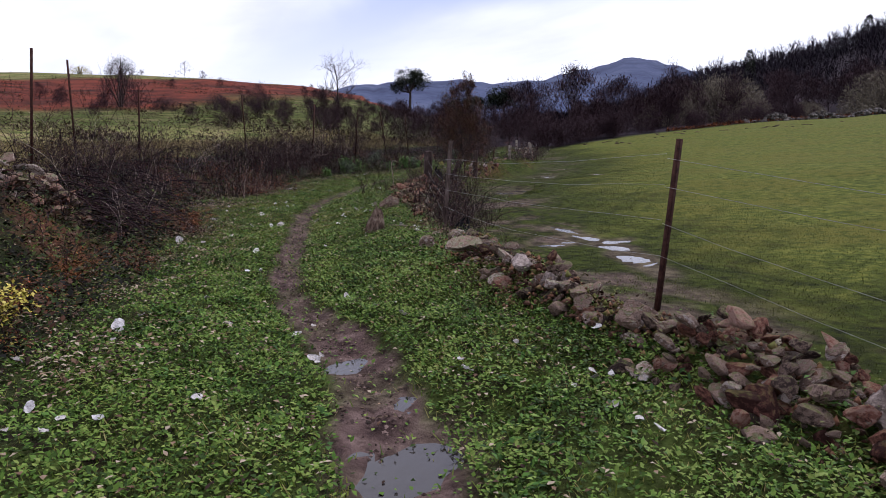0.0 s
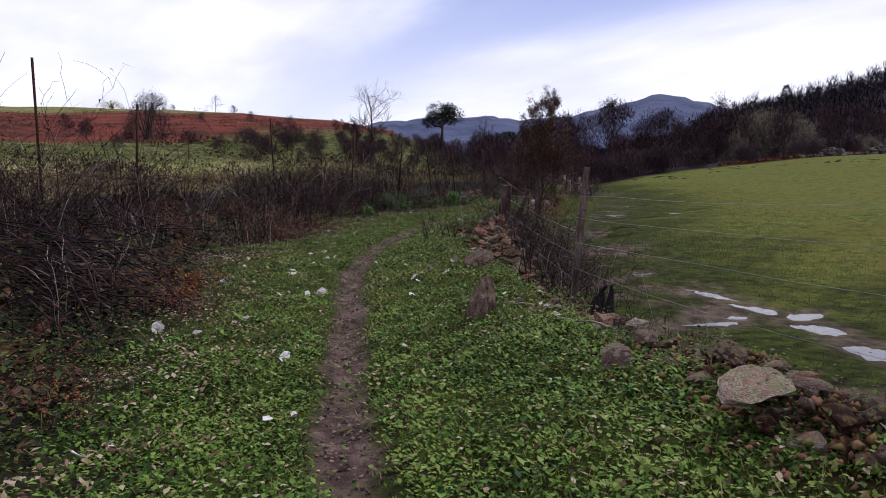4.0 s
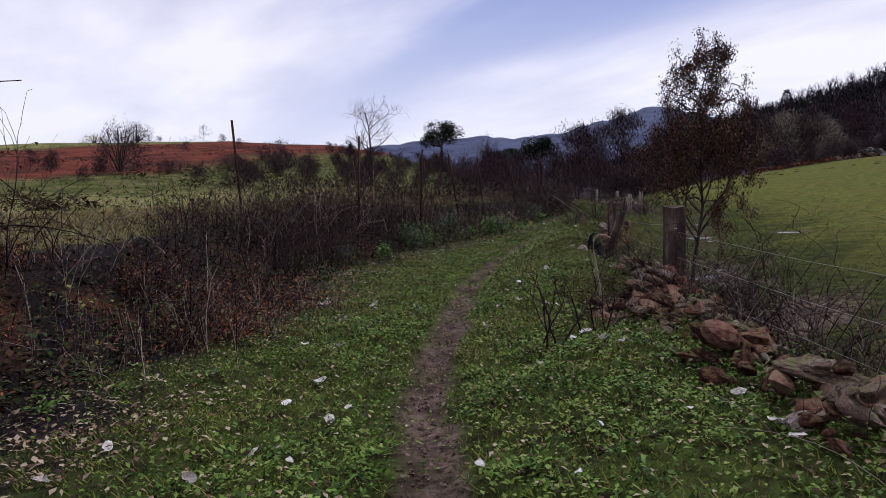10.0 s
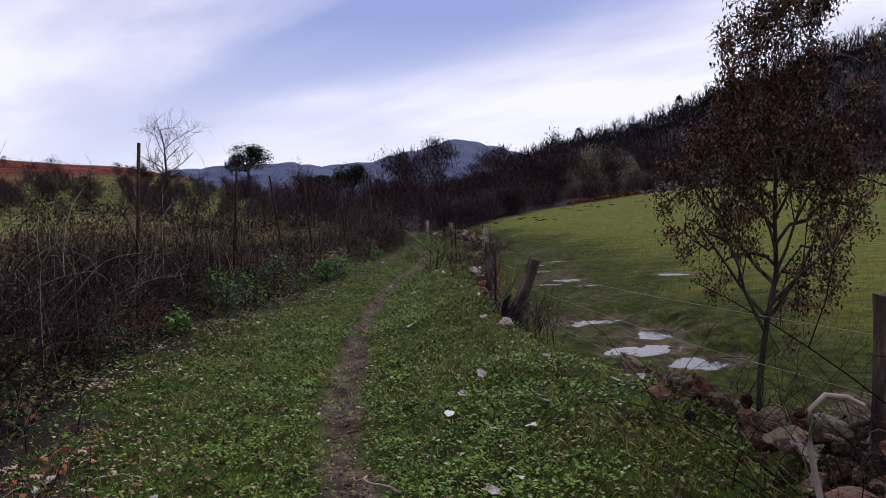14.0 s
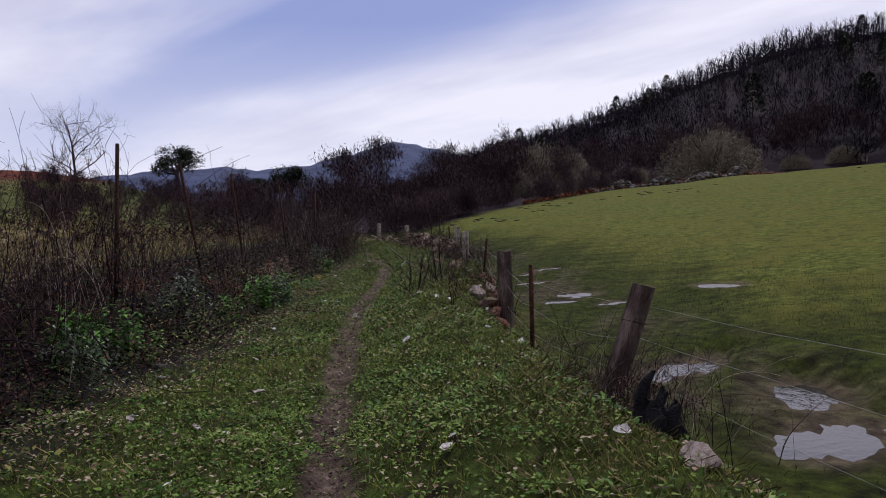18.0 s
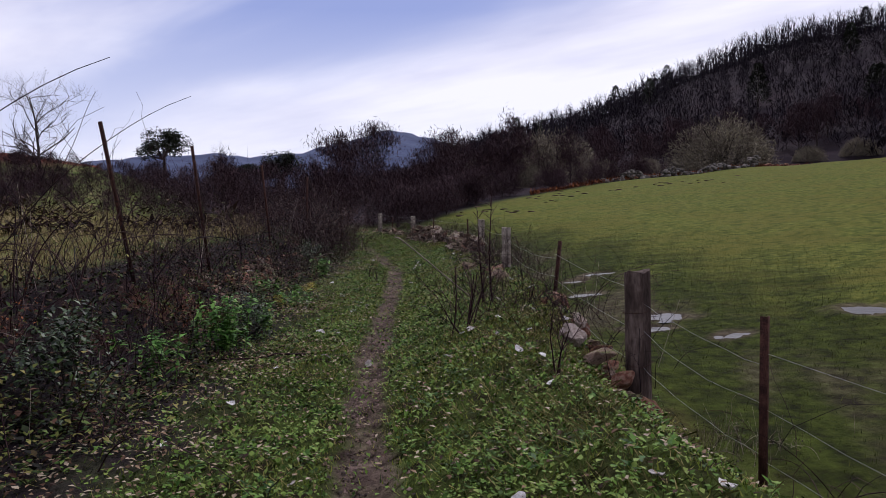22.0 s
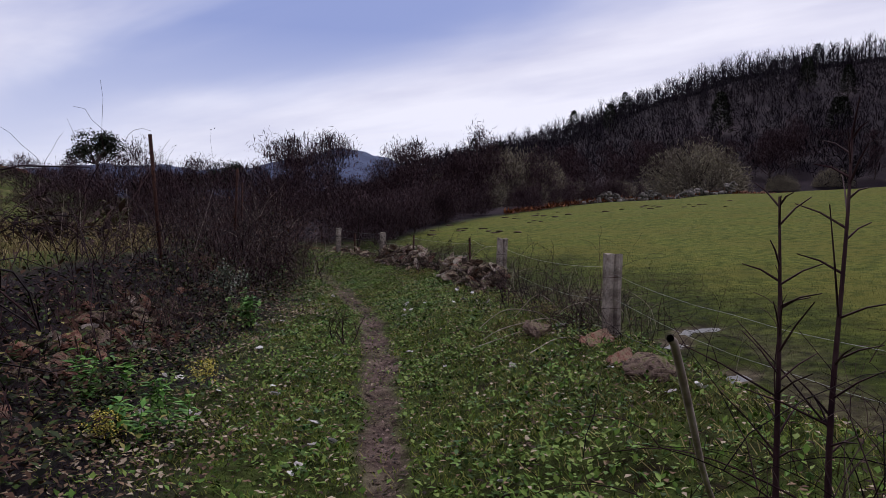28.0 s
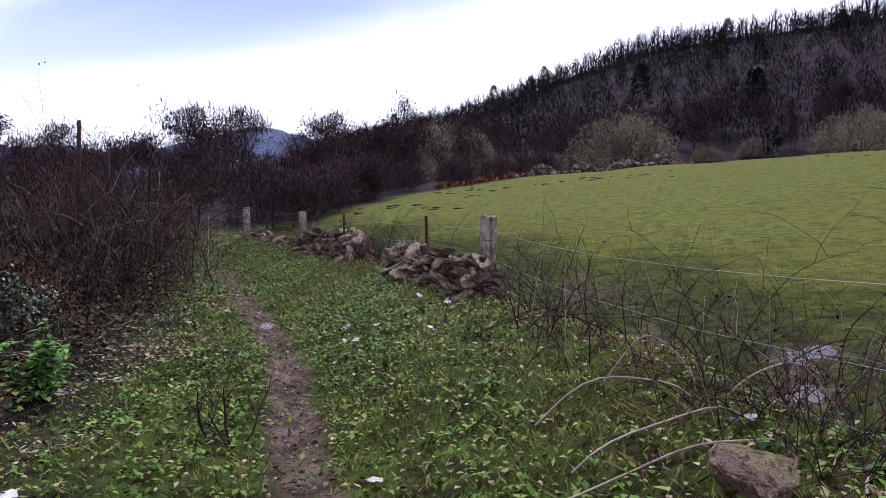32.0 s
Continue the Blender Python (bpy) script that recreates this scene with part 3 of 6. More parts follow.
# the mountain on the horizon, with the blue of haze painted into its colour
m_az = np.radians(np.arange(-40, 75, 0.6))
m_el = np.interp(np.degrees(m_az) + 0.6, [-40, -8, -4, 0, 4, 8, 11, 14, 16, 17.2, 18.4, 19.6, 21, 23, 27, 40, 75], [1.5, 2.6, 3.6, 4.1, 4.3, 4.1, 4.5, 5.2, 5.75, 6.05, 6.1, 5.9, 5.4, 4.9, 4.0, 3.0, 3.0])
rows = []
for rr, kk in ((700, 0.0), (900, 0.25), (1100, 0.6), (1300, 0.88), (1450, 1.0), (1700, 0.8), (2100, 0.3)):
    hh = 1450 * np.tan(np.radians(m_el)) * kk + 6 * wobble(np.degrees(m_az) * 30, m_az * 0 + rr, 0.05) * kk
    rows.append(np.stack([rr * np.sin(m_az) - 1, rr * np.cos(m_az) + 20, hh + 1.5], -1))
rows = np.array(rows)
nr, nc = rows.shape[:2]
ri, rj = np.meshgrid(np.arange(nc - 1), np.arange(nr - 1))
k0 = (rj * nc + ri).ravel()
thing("mountain", "wooded mountain far beyond the valley, blue with painted haze", "mountain", mesh=Geo().add(rows.reshape(-1, 3), np.stack([k0, k0 + 1, k0 + nc + 1, k0 + nc], 1)).mesh("mountain", FARHILL, True), kind="structure")

# ---- puddles ----
for i, ((px, py, a, b, turn, _), pz) in enumerate(zip(PUDDLES, PUD_Z)):
    rng = np.random.default_rng(100 + i)
    ang = np.arange(40) * 2 * np.pi / 40
    rad = 1.5 + 0.06 * np.sin(3 * ang + rng.uniform(0, 6)) + 0.04 * np.sin(7 * ang + rng.uniform(0, 6))
    v = [(0, 0, 0)] + [(a * q * math.cos(t), b * q * math.sin(t), 0) for t, q in zip(ang, rad)]
    f = [(0, k + 1, (k + 1) % 40 + 1) for k in range(40)]
    p = thing("puddle", "shallow muddy puddle reflecting the pale sky", "puddle", (px, py, pz), Geo().add(v, f).mesh("puddle", RUFFLED if px > 6 else WATER), "puddles")
    p.rotation_euler[2] = radians(turn)


# ---- stones ----
def rock_mesh(name, mat, seed, detail=2, cuts=9):
    """An angular boulder of about one metre: a sphere cut by planes and roughened."""
    rng = np.random.default_rng(seed)
    bm = bmesh.new()
    bmesh.ops.create_icosphere(bm, subdivisions=detail, radius=0.6)
    planes = []
    for _ in range(cuts):
        d = rng.normal(size=3)
        planes.append((d / np.linalg.norm(d), rng.uniform(0.24, 0.40)))
    for v in bm.verts:
        c = np.array(v.co)
        for d, h in planes:
            o = c @ d - h
            if o > 0:
                c = c - d * o * 0.97
        c = c + 0.03 * np.array(noise.noise_vector(Vector(c * 3.1 + seed))) + 0.022 * np.array(noise.noise_vector(Vector(c * 8 + seed)))
        if detail >= 4:
            c = c + 0.05 * np.array(noise.noise_vector(Vector(c * 5.5 - seed))) + 0.025 * np.array(noise.noise_vector(Vector(c * 13 + seed))) + 0.012 * np.array(noise.noise_vector(Vector(c * 30 + seed)))
        v.co = c
    me = bpy.data.meshes.new(name)
    bm.to_mesh(me)
    bm.free()
    me.polygons.foreach_set("use_smooth", np.ones(len(me.polygons), bool))
    me.set_sharp_from_angle(angle=radians(20))
    me.materials.append(mat)
    return me


ROCKS = [rock_mesh("stone", ROCK, s, 3, 15) for s in range(8)]
REDS = [rock_mesh("stone", REDROCK, 20 + s, 3, 15) for s in range(4)]
PALES = [rock_mesh("stone", PALEROCK, 40 + s, 3, 15) for s in range(3)]
BIG = [rock_mesh("boulder", ROCK, 60 + s, 4, 6) for s in range(4)] + [rock_mesh("boulder", REDROCK, 70, 4, 7), rock_mesh("boulder", PALEROCK, 71, 4, 7)]


def put_stone(parent, x, y, z, size, rng, flat=1.0, red=0.3):
    pool = REDS if rng.random() < red else (PALES if rng.random() < 0.04 else ROCKS)
    ob = new("stone", pool[rng.integers(len(pool))])
    ob.parent = parent
    ob.location = (x, y, z)
    ob.rotation_euler = (rng.uniform(-0.7, 0.7), rng.uniform(-0.7, 0.7), rng.uniform(0, 6.28))
    ob.scale = (size * rng.uniform(0.9, 1.5), size * rng.uniform(0.7, 1.1), size * flat * rng.uniform(0.45, 0.9))
    return ob


def wall_run(y0, y1, step_y, top, width, size, seed, label, red=0.3, flat=1.0):
    """A tumbled dry-stone run along the lane, every stone a part."""
    rng = np.random.default_rng(seed)
    wall = thing("dry_stone_wall", label, "stone wall", kind="structure")
    y = y0
    while y < y1:
        hgt = top * rng.uniform(0.6, 1.05)
        layers = max(1, int(round(hgt / (size * flat * 0.55))))
        for k in range(layers):
            w = width * (1 - 0.6 * k / max(1, layers))
            for _ in range(max(1, int(round(w / (size * 0.8))))):
                x = float(wall_x(y)) + 0.36 + rng.uniform(-w, w) / 2
                yy = y + rng.uniform(-0.5, 0.5) * step_y
                put_stone(wall, x, yy, gz(x, yy) + size * flat * (0.12 + 0.5 * k), size * rng.choice((0.4, 0.55, 0.75, 0.95, 1.2)), rng, flat, red)
        y += step_y
    return wall


# ---- posts and wires ----
def box(g, x0, x1, y0, y1, z0, z1, rng=None, rough=0.0):
    v = np.array([[x, y, z] for z in (z0, z1) for y in (y0, y1) for x in (x0, x1)], float)
    if rng is not None:
        v += rng.uniform(-rough, rough, v.shape)
    return g.add(v, [[0, 2, 3, 1], [4, 5, 7, 6], [0, 1, 5, 4], [1, 3, 7, 5], [3, 2, 6, 7], [2, 0, 4, 6]])


def iron_post(x, y, top, lean=(0, 0), label="thin rusty angle-iron fence post", size=0.017):
    """An angle iron: two thin flanges."""
    z = gz(x, y)
    h = top - z + 0.15
    g = Geo()
    box(g, -size, size, -0.003, 0.003, -0.15, h - 0.15)
    ob = thing("iron_fence_post", label, "fence post", (x, y, z), group="iron fence posts")
    part("flange", g.mesh("flange", RUST), ob)
    g = Geo()
    box(g, -size, -size + 0.006, 0.003, 2 * size, -0.15, h - 0.15)
    part("flange", g.mesh("flange", RUST), ob)
    ob.rotation_euler = (radians(lean[0]), radians(lean[1]), 0.5)
    return ob


def square_post(x, y, top, w=0.09, mat=None, lean=(0, 0), label="weathered square fence post", turn=20, groove=False, base=None):
    z = gz(x, y) if base is None else base
    h = top - z
    rng = np.random.default_rng(int(x * 100 + y * 10) % 9999)
    mat = mat or GREYWOOD
    ob = thing("fence_post", label, "fence post", (x, y, z), group="stout fence posts")
    bm = bmesh.new()
    bmesh.ops.create_cube(bm, size=1)
    bmesh.ops.subdivide_edges(bm, edges=bm.edges[:], cuts=5, use_grid_fill=True)
    for v in bm.verts:
        c = Vector((v.co.x * 2 * w, v.co.y * 2 * w, (v.co.z + 0.5) * (h + 0.3) - 0.3))
        if groove and abs(v.co.x) < 0.15 and v.co.y < -0.49:
            c.y += w * 0.45
        n = noise.noise_vector(Vector((c.x * 9 + x, c.y * 9 + y, c.z * 5)))
        edge = 0.012 if abs(v.co.x) > 0.45 and abs(v.co.y) > 0.45 else 0.0
        c.x += n.x * 0.008 - math.copysign(edge, c.x)
        c.y += n.y * 0.008 - math.copysign(edge, c.y)
        if v.co.z > 0.45:
            c.z += n.z * 0.03
        v.co = c
    me = bpy.data.meshes.new("shaft")
    bm.to_mesh(me)
    bm.free()
    me.materials.append(mat)
    part("shaft", me, ob)
    # wire bound round the shaft
    for zz in (0.35, 0.72):
        g = Geo()
        k = np.array([(-1, -1), (1, -1), (1, 1), (-1, 1), (-1, -1)]) * (w + 0.004)
        g.tube(np.c_[k, np.full(5, h * zz) + np.array([0, 0.01, 0, -0.01, 0])], 0.003)
        part("wire_binding", g.mesh("wire_binding", RUST), ob)
    ob.rotation_euler = (radians(lean[0]), radians(lean[1]), radians(turn))
    return ob


def wire_run(points, heights, label, mat=None, sag=0.05, seed=0):
    """Strands from post to post, each strand a part."""
    rng = np.random.default_rng(seed)
    fence = thing("wire_fence", label, "fence")
    for hh in heights:
        for (x0, y0, z0), (x1, y1, z1) in zip(points[:-1], points[1:]):
            t = np.linspace(0, 1, 9)
            s = sag * rng.uniform(0.3, 2.0)
            q = hh * rng.uniform(0.93, 1.05)
            pts = np.stack([x0 + (x1 - x0) * t, y0 + (y1 - y0) * t, z0 + (z1 - z0) * t + q - s * 4 * t * (1 - t)], 1)
            pts[1:-1] += rng.normal(0, 0.006, (7, 3))
            part("strand", Geo().tube(pts, 0.0016).mesh("strand", mat or WIRE), fence)
    return fence


# ---- brambles, trees ----
def arch(rng, base, length, lean, droop, n=9, wob=0.04):
    """An arching cane: it rises, leans over and droops."""
    yaw = rng.uniform(0, 2 * np.pi)
    t = np.linspace(0, 1, n)
    out = lean * length * t ** 1.4
    z = length * (t * (1 - 0.35 * lean) - droop * t ** 2.6)
    p = np.stack([out * math.cos(yaw), out * math.sin(yaw), z], 1)
    a, b, c, d = rng.uniform(0, 6.28, 4)
    sway = np.stack([np.sin(5 * t + a) + 0.5 * np.sin(11 * t + c), np.sin(6 * t + b) + 0.5 * np.sin(12 * t + d), 0.5 * np.sin(7 * t + c)], 1)
    p += wob * length * 0.35 * sway * np.minimum(1, t * 3)[:, None]
    return p + np.asarray(base)


def bramble(name, seed, label, canes=70, span=(1.0, 0.8), high=(0.8, 1.7), leaf=500, pale=8, red=0.0, stalks=60, category="bramble"):
    """A thicket of arching canes with twigs, withered leaves and dry stalks."""
    rng = np.random.default_rng(seed)
    ob = thing(name, label, category)
    dark, light, pts_all = Geo(), Geo(), []
    for c in range(canes):
        base = (rng.normal(0, span[0] / 2), rng.normal(0, span[1] / 2), -0.05)
        L = rng.uniform(*high) * (1.6 if rng.random() < 0.2 else 1.15)
        p = arch(rng, base, L, rng.uniform(0.25, 1.15), rng.uniform(0.1, 0.75), 15)
        p[:, 2] = np.maximum(p[:, 2], -0.02 + 0.02 * rng.random())
        g = light if c < pale else dark
        g.tube(p, rng.uniform(0.004, 0.009), 0.0018)
        pts_all.append(p)
        for _ in range(rng.integers(2, 6)):
            k = rng.integers(2, len(p))
            q = arch(rng, p[k], L * rng.uniform(0.15, 0.4), rng.uniform(0.3, 1.0), rng.uniform(0, 0.5), 5, 0.08)
            g.tube(q, 0.003, 0.0015)
            pts_all.append(q)
    for _ in range(stalks):
        b = np.array([rng.normal(0, span[0] / 1.6), rng.normal(0, span[1] / 1.6), -0.03])
        h = rng.uniform(0.35, 0.9) * high[1] * 0.7
        t = np.linspace(0, 1, 4)[:, None]
        tip = np.array([rng.normal(0, 0.14), rng.normal(0, 0.14), h])
        (light if rng.random() < 0.4 else dark).tube(b + tip * t, 0.003, 0.0015)
    tagged(part("cane_tangle", dark.mesh("cane_tangle", CANE), ob), kind="stuff")
    tagged(part("dead_cane_tangle", light.mesh("dead_cane_tangle", PALECANE), ob, "pale dry dead canes"), kind="stuff")
    if leaf:
        pool = np.concatenate(pts_all)
        pool = pool[pool[:, 2] > 0.03]
        at = pool[rng.integers(len(pool), size=leaf)] + rng.normal(0, 0.03, (leaf, 3))
        part("foliage", Geo().add(*leaves(rng, at, (0.03, 0.07), (0.02, 0.045), (-0.9, 0.9))).mesh("foliage", RED_LEAF if red else BRAMBLE_LEAF), ob)
    return ob


def grow(rng, g, base, way, length, radius, depth, tips, spread=0.6, bend=0.18, kids=(2, 4), sides=5, up=0.15, shrink=0.68):
    """A limb of bent segments, with limbs of its own along it."""
    n = 5
    p, d = np.array(base, float), np.array(way, float)
    pts = [p.copy()]
    for _ in range(n):
        d = d + rng.normal(0, bend, 3) + np.array([0, 0, up]) * 0.35
        d /= np.linalg.norm(d)
        p = p + d * length / n
        pts.append(p.copy())
    g.tube(pts, radius, radius * 0.45, max(3, sides))
    if depth == 0:
        tips.extend(pts[2:])
        return
    for _ in range(rng.integers(*kids) + 1):
        k = rng.integers(2, n + 1)
        side = rng.normal(size=3)
        side -= d * (side @ d)
        side /= np.linalg.norm(side) + 1e-9
        w = d * (1 - spread) + side * spread + np.array([0, 0, up])
        grow(rng, g, pts[k], w / np.linalg.norm(w), length * shrink * rng.uniform(0.75, 1.15), radius * (0.55 if k < n else 0.45), depth - 1, tips, spread, bend, kids, sides - 1, up, shrink)


def tree(name, label, seed, high, trunk, first=0.35, depth=3, spread=0.6, limbs=7, leaf=None, leaf_n=0, leaf_size=(0.1, 0.2), scatter=0.3, slender=0.6, bark=None, twig=None, kids=(2, 4), lean=(0, 0), category="tree", up=0.15, shrink=0.68):
    rng = np.random.default_rng(seed)
    ob = thing(name, label, category)
    t, tw, tips = Geo(), Geo(), []
    n = 9
    ts = np.linspace(0, 1, n)
    pts = np.stack([lean[0] * ts * high + np.cumsum(rng.normal(0, 0.012 * high, n)), lean[1] * ts * high + np.cumsum(rng.normal(0, 0.012 * high, n)), ts * high * 0.86 - 0.1], 1)
    pts[0, :2] = 0
    t.tube(pts, trunk, trunk * 0.2, 8)
    for k in range(limbs):
        q = first + (1 - first) * (k + rng.uniform(0, 0.8)) / limbs
        q = min(q, 0.99)
        base = np.array([np.interp(q, ts, pts[:, c]) for c in range(3)])
        yaw = k * 2.4 + rng.uniform(-0.5, 0.5)
        w = np.array([math.cos(yaw) * spread, math.sin(yaw) * spread, 1 - spread * 0.7])
        grow(rng, tw, base, w / np.linalg.norm(w), high * 0.38 * (1.15 - 0.6 * q) * rng.uniform(0.8, 1.2), trunk * 0.5 * (1.1 - 0.7 * q), depth - 1, tips, spread, 0.2, kids, 5, up, shrink)
    part("trunk", t.mesh("trunk", bark or BARK, True), ob)
    tagged(part("branchwork", tw.mesh("branchwork", twig or TWIG), ob), kind="stuff")
    if leaf_n:
        tips = np.array(tips)
        at = tips[rng.integers(len(tips), size=leaf_n)] + rng.normal(0, scatter, (leaf_n, 3)) * np.array([1, 1, 0.7])
        ls = leaf_size
        part("crown", Geo().add(*leaves(rng, at, ls, (ls[0] * slender, ls[1] * slender), (-0.9, 0.9) if slender > 0.3 else (0.0, 1.4))).mesh("crown", leaf), ob)
    return ob


def dense_bush(name, label, seed, r, high, n, mat, category="bush"):
    """A rounded shrub of many thin rods that fan out from its foot."""
    rng = np.random.default_rng(seed)
    ob = thing(name, label, category)
    stems, rods = Geo(), []
    for _ in range(14):
        yaw, el = rng.uniform(0, 6.28), rng.uniform(0.5, 1.5)
        d = np.array([math.cos(yaw) * math.cos(el) * r, math.sin(yaw) * math.cos(el) * r, math.sin(el) * high])
        stems.tube(np.linspace(0, 1, 4)[:, None] * d * 0.85 + rng.normal(0, 0.03 * r, (4, 3)), 0.03 * r, 0.008 * r, 4)
    yaw, el, q = rng.uniform(0, 6.28, n), np.arcsin(rng.uniform(0, 1, n)), rng.uniform(0.3, 1.0, n) ** 0.5
    lump = 1 + 0.10 * np.sin(3 * yaw + seed) + 0.08 * np.sin(7 * yaw + 5 * el) + 0.05 * np.sin(13 * yaw - 9 * el)
    d = np.stack([np.cos(yaw) * np.cos(el) * r, np.sin(yaw) * np.cos(el) * r, np.sin(el) * high], 1) * lump[:, None]
    at = d * (q * 0.93)[:, None]
    out = d / np.linalg.norm(d, axis=1)[:, None] + np.array([0, 0, 0.3]) + rng.normal(0, 0.7, (n, 3))
    out /= np.linalg.norm(out, axis=1)[:, None]
    L, w = r * rng.uniform(0.03, 0.075, n)[:, None], r * rng.uniform(0.004, 0.010, n)[:, None]
    s = np.cross(out, rng.normal(size=(n, 3)))
    s /= np.linalg.norm(s, axis=1)[:, None] + 1e-9
    v = np.stack([at - s * w, at + s * w, at + out * L + s * w * 0.3, at + out * L - s * w * 0.3], 1).reshape(-1, 3)
    tagged(part("stem_fan", stems.mesh("stem_fan", BARK), ob), kind="stuff")
    tagged(part("twig_mass", Geo().add(v, np.arange(4 * n).reshape(n, 4)).mesh("twig_mass", mat), ob), kind="stuff")
    return ob


def set_at(ob, x, y, turn=0.0, size=1.0, dz=0.0):
    ob.location = (x, y, gz(x, y) + dz)
    ob.rotation_euler[2] = turn
    ob.scale = (size, size, size)
    return ob


def again(ob, x, y, turn, size=1.0, dz=0.0, tall=1.0):
    c = copy_thing(ob, pose(x, y, gz(x, y) + dz, 0, 0, math.degrees(turn)))
    c.scale = (size, size, size * tall)
    return c




# ---- the lane's wall and its stones ----
wall_run(0.5, 4.4, 0.15, 0.30, 1.5, 0.16, 1, "low tumbled dry-stone wall of grey and rusty stones", 0.45, 0.9)
wall_run(4.4, 8.4, 0.16, 0.26, 0.8, 0.18, 2, "mossy dry-stone wall half sunk in the grass", 0.15)
wall_run(8.4, 11.2, 0.30, 0.16, 0.6, 0.17, 3, "remains of a dry-stone wall overgrown with grass", 0.3)
wall_run(11.0, 13.9, 0.30, 0.14, 0.5, 0.20, 14, "scattered reddish stones of the old wall in the grass", 0.6, 0.8)
wall_run(13.9, 18.2, 0.20, 0.26, 0.9, 0.20, 4, "collapsed dry-stone wall of reddish flat stones", 0.6, 0.8)
wall_run(18.2, 21.4, 0.20, 0.28, 0.8, 0.18, 5, "heap of broken reddish stones from the old wall", 0.4, 1.0)
wall_run(29.6, 34.5, 0.55, 0.18, 0.5, 0.20, 6, "scattered red stones of the broken wall", 0.6)
wall_run(43.2, 46.8, 0.20, 0.60, 0.6, 0.24, 7, "rebuilt dry-stone wall of flat dark stones", 0.1, 0.5)
wall_run(48.8, 52.6, 0.24, 0.70, 0.7, 0.26, 8, "dark dry-stone wall beside the wire fence", 0.05, 0.55)
wall_run(54.0, 58.0, 0.40, 0.30, 0.6, 0.26, 9, "low stones at the end of the lane", 0.05, 0.6)
rng = np.random.default_rng(15)
bank_wall = thing("bank_stones", "reddish stones held in the earth bank below the hedge", "stone wall", kind="structure")
for k in range(90):
    y = rng.uniform(37, 46) if k < 62 else rng.uniform(9, 24)
    x = float(hedge_x(y)) - rng.uniform(0.25, 1.0)
    put_stone(bank_wall, x, y, gz(x, y) + 0.02, rng.uniform(0.14, 0.30), rng, 0.8, 0.6)


bank_face = thing("bank_stones", "brown stone blocks stacked in the face of the earth bank", "stone wall", kind="structure")
for k in range(36):
    y = 39.2 + 2.8 * (k % 12) / 12 + rng.uniform(-0.06, 0.06)
    x = float(hedge_x(y)) - 0.42 - 0.16 * (k // 12) + rng.uniform(-0.05, 0.05)
    put_stone(bank_face, x, y, gz(x, y) + 0.02 + 0.03 * (k // 12), rng.uniform(0.2, 0.3), rng, 0.9, 0.5)

heap = thing("stone_heap", "dark tumbled heap of field stones beside the hedge", "stone heap", kind="structure")
for k in range(70):
    a, r = rng.uniform(0, 6.28), 0.9 * math.sqrt(rng.uniform(0, 1))
    x, y = -5.0 + 0.7 * r * math.cos(a), 9.9 + 0.8 * r * math.sin(a)
    put_stone(heap, x, y, gz(x, y) + rng.uniform(0.0, 0.62 * (1.05 - r)), rng.uniform(0.16, 0.3), rng, 0.8, 0.2)


post_heap = thing("stone_heap", "dark reddish stones heaped against the thick post", "stone heap", kind="structure")
for k in range(80):
    a, r = rng.uniform(0, 6.28), 0.7 * math.sqrt(rng.uniform(0, 1))
    x, y = 0.25 + r * math.cos(a), 18.35 + r * math.sin(a)
    put_stone(post_heap, x, y, gz(x, y) + rng.uniform(0.0, 0.5 * (0.78 - r)), rng.uniform(0.14, 0.26), rng, 0.75, 0.7)


def boulder(x, y, mesh, size, turn, label, dz=0.0, tip=(0, 0)):
    ob = thing("boulder", label, "stone", (x, y, gz(x, y) + dz), mesh)
    ob.scale, ob.rotation_euler = size, (radians(tip[0]), radians(tip[1]), radians(turn))
    return ob


boulder(-0.33, 13.5, BIG[0], (0.36, 0.30, 0.32), 20, "rounded grey boulder at the edge of the grass", 0.10)
boulder(-0.64, 13.95, BIG[5], (0.15, 0.12, 0.14), 70, "small pale pinkish stone in the grass", 0.04)
BROWNROCK = material("brown_lichened_stone", [(0.040, 0.027, 0.021), (0.115, 0.077, 0.057), (0.18, 0.125, 0.097), (0.28, 0.22, 0.185)], 6, 0.9, 1.0, "", moss=0.3)
standing = rock_mesh("boulder", BROWNROCK, 76, 4, 8)
for v in standing.vertices:
    q = max(0.4, 0.8 - 0.8 * v.co.z)
    v.co.x, v.co.y = v.co.x * q + 0.12 * v.co.z, v.co.y * q
boulder(-0.45, 10.7, standing, (0.36, 0.24, 0.56), 35, "upright tapering brownish stone standing in the grass", 0.10, (4, -4))
boulder(0.62, 10.6, BIG[4], (0.50, 0.34, 0.26), -20, "large broken red stone slab", 0.10, (0, 10))
boulder(0.20, 16.4, BIG[4], (0.48, 0.34, 0.13), 30, "broad flat reddish slab on the fallen wall", 0.18, (6, -8))
boulder(0.05, 15.3, BIG[1], (0.42, 0.32, 0.13), -40, "broad flat stone slab on the fallen wall", 0.14, (-8, 6))
boulder(0.55, 17.3, BIG[4], (0.42, 0.32, 0.13), 80, "flat rusty slab on the fallen wall", 0.22, (4, 10))
boulder(0.60, 7.6, BIG[2], (0.40, 0.28, 0.12), 50, "broad tilted slab on top of the wall", 0.16, (8, -10))
boulder(0.26, 8.75, BIG[3], (0.20, 0.17, 0.17), 10, "broad angular grey stone in the wall", 0.08, (0, 12))
boulder(0.62, 24.05, BIG[5], (0.28, 0.20, 0.13), 30, "pale flat stone in the grassy verge", 0.02)
boulder(2.75, 31.6, BIG[5], (0.34, 0.26, 0.24), 70, "pale pinkish stone beside the fence", 0.08)
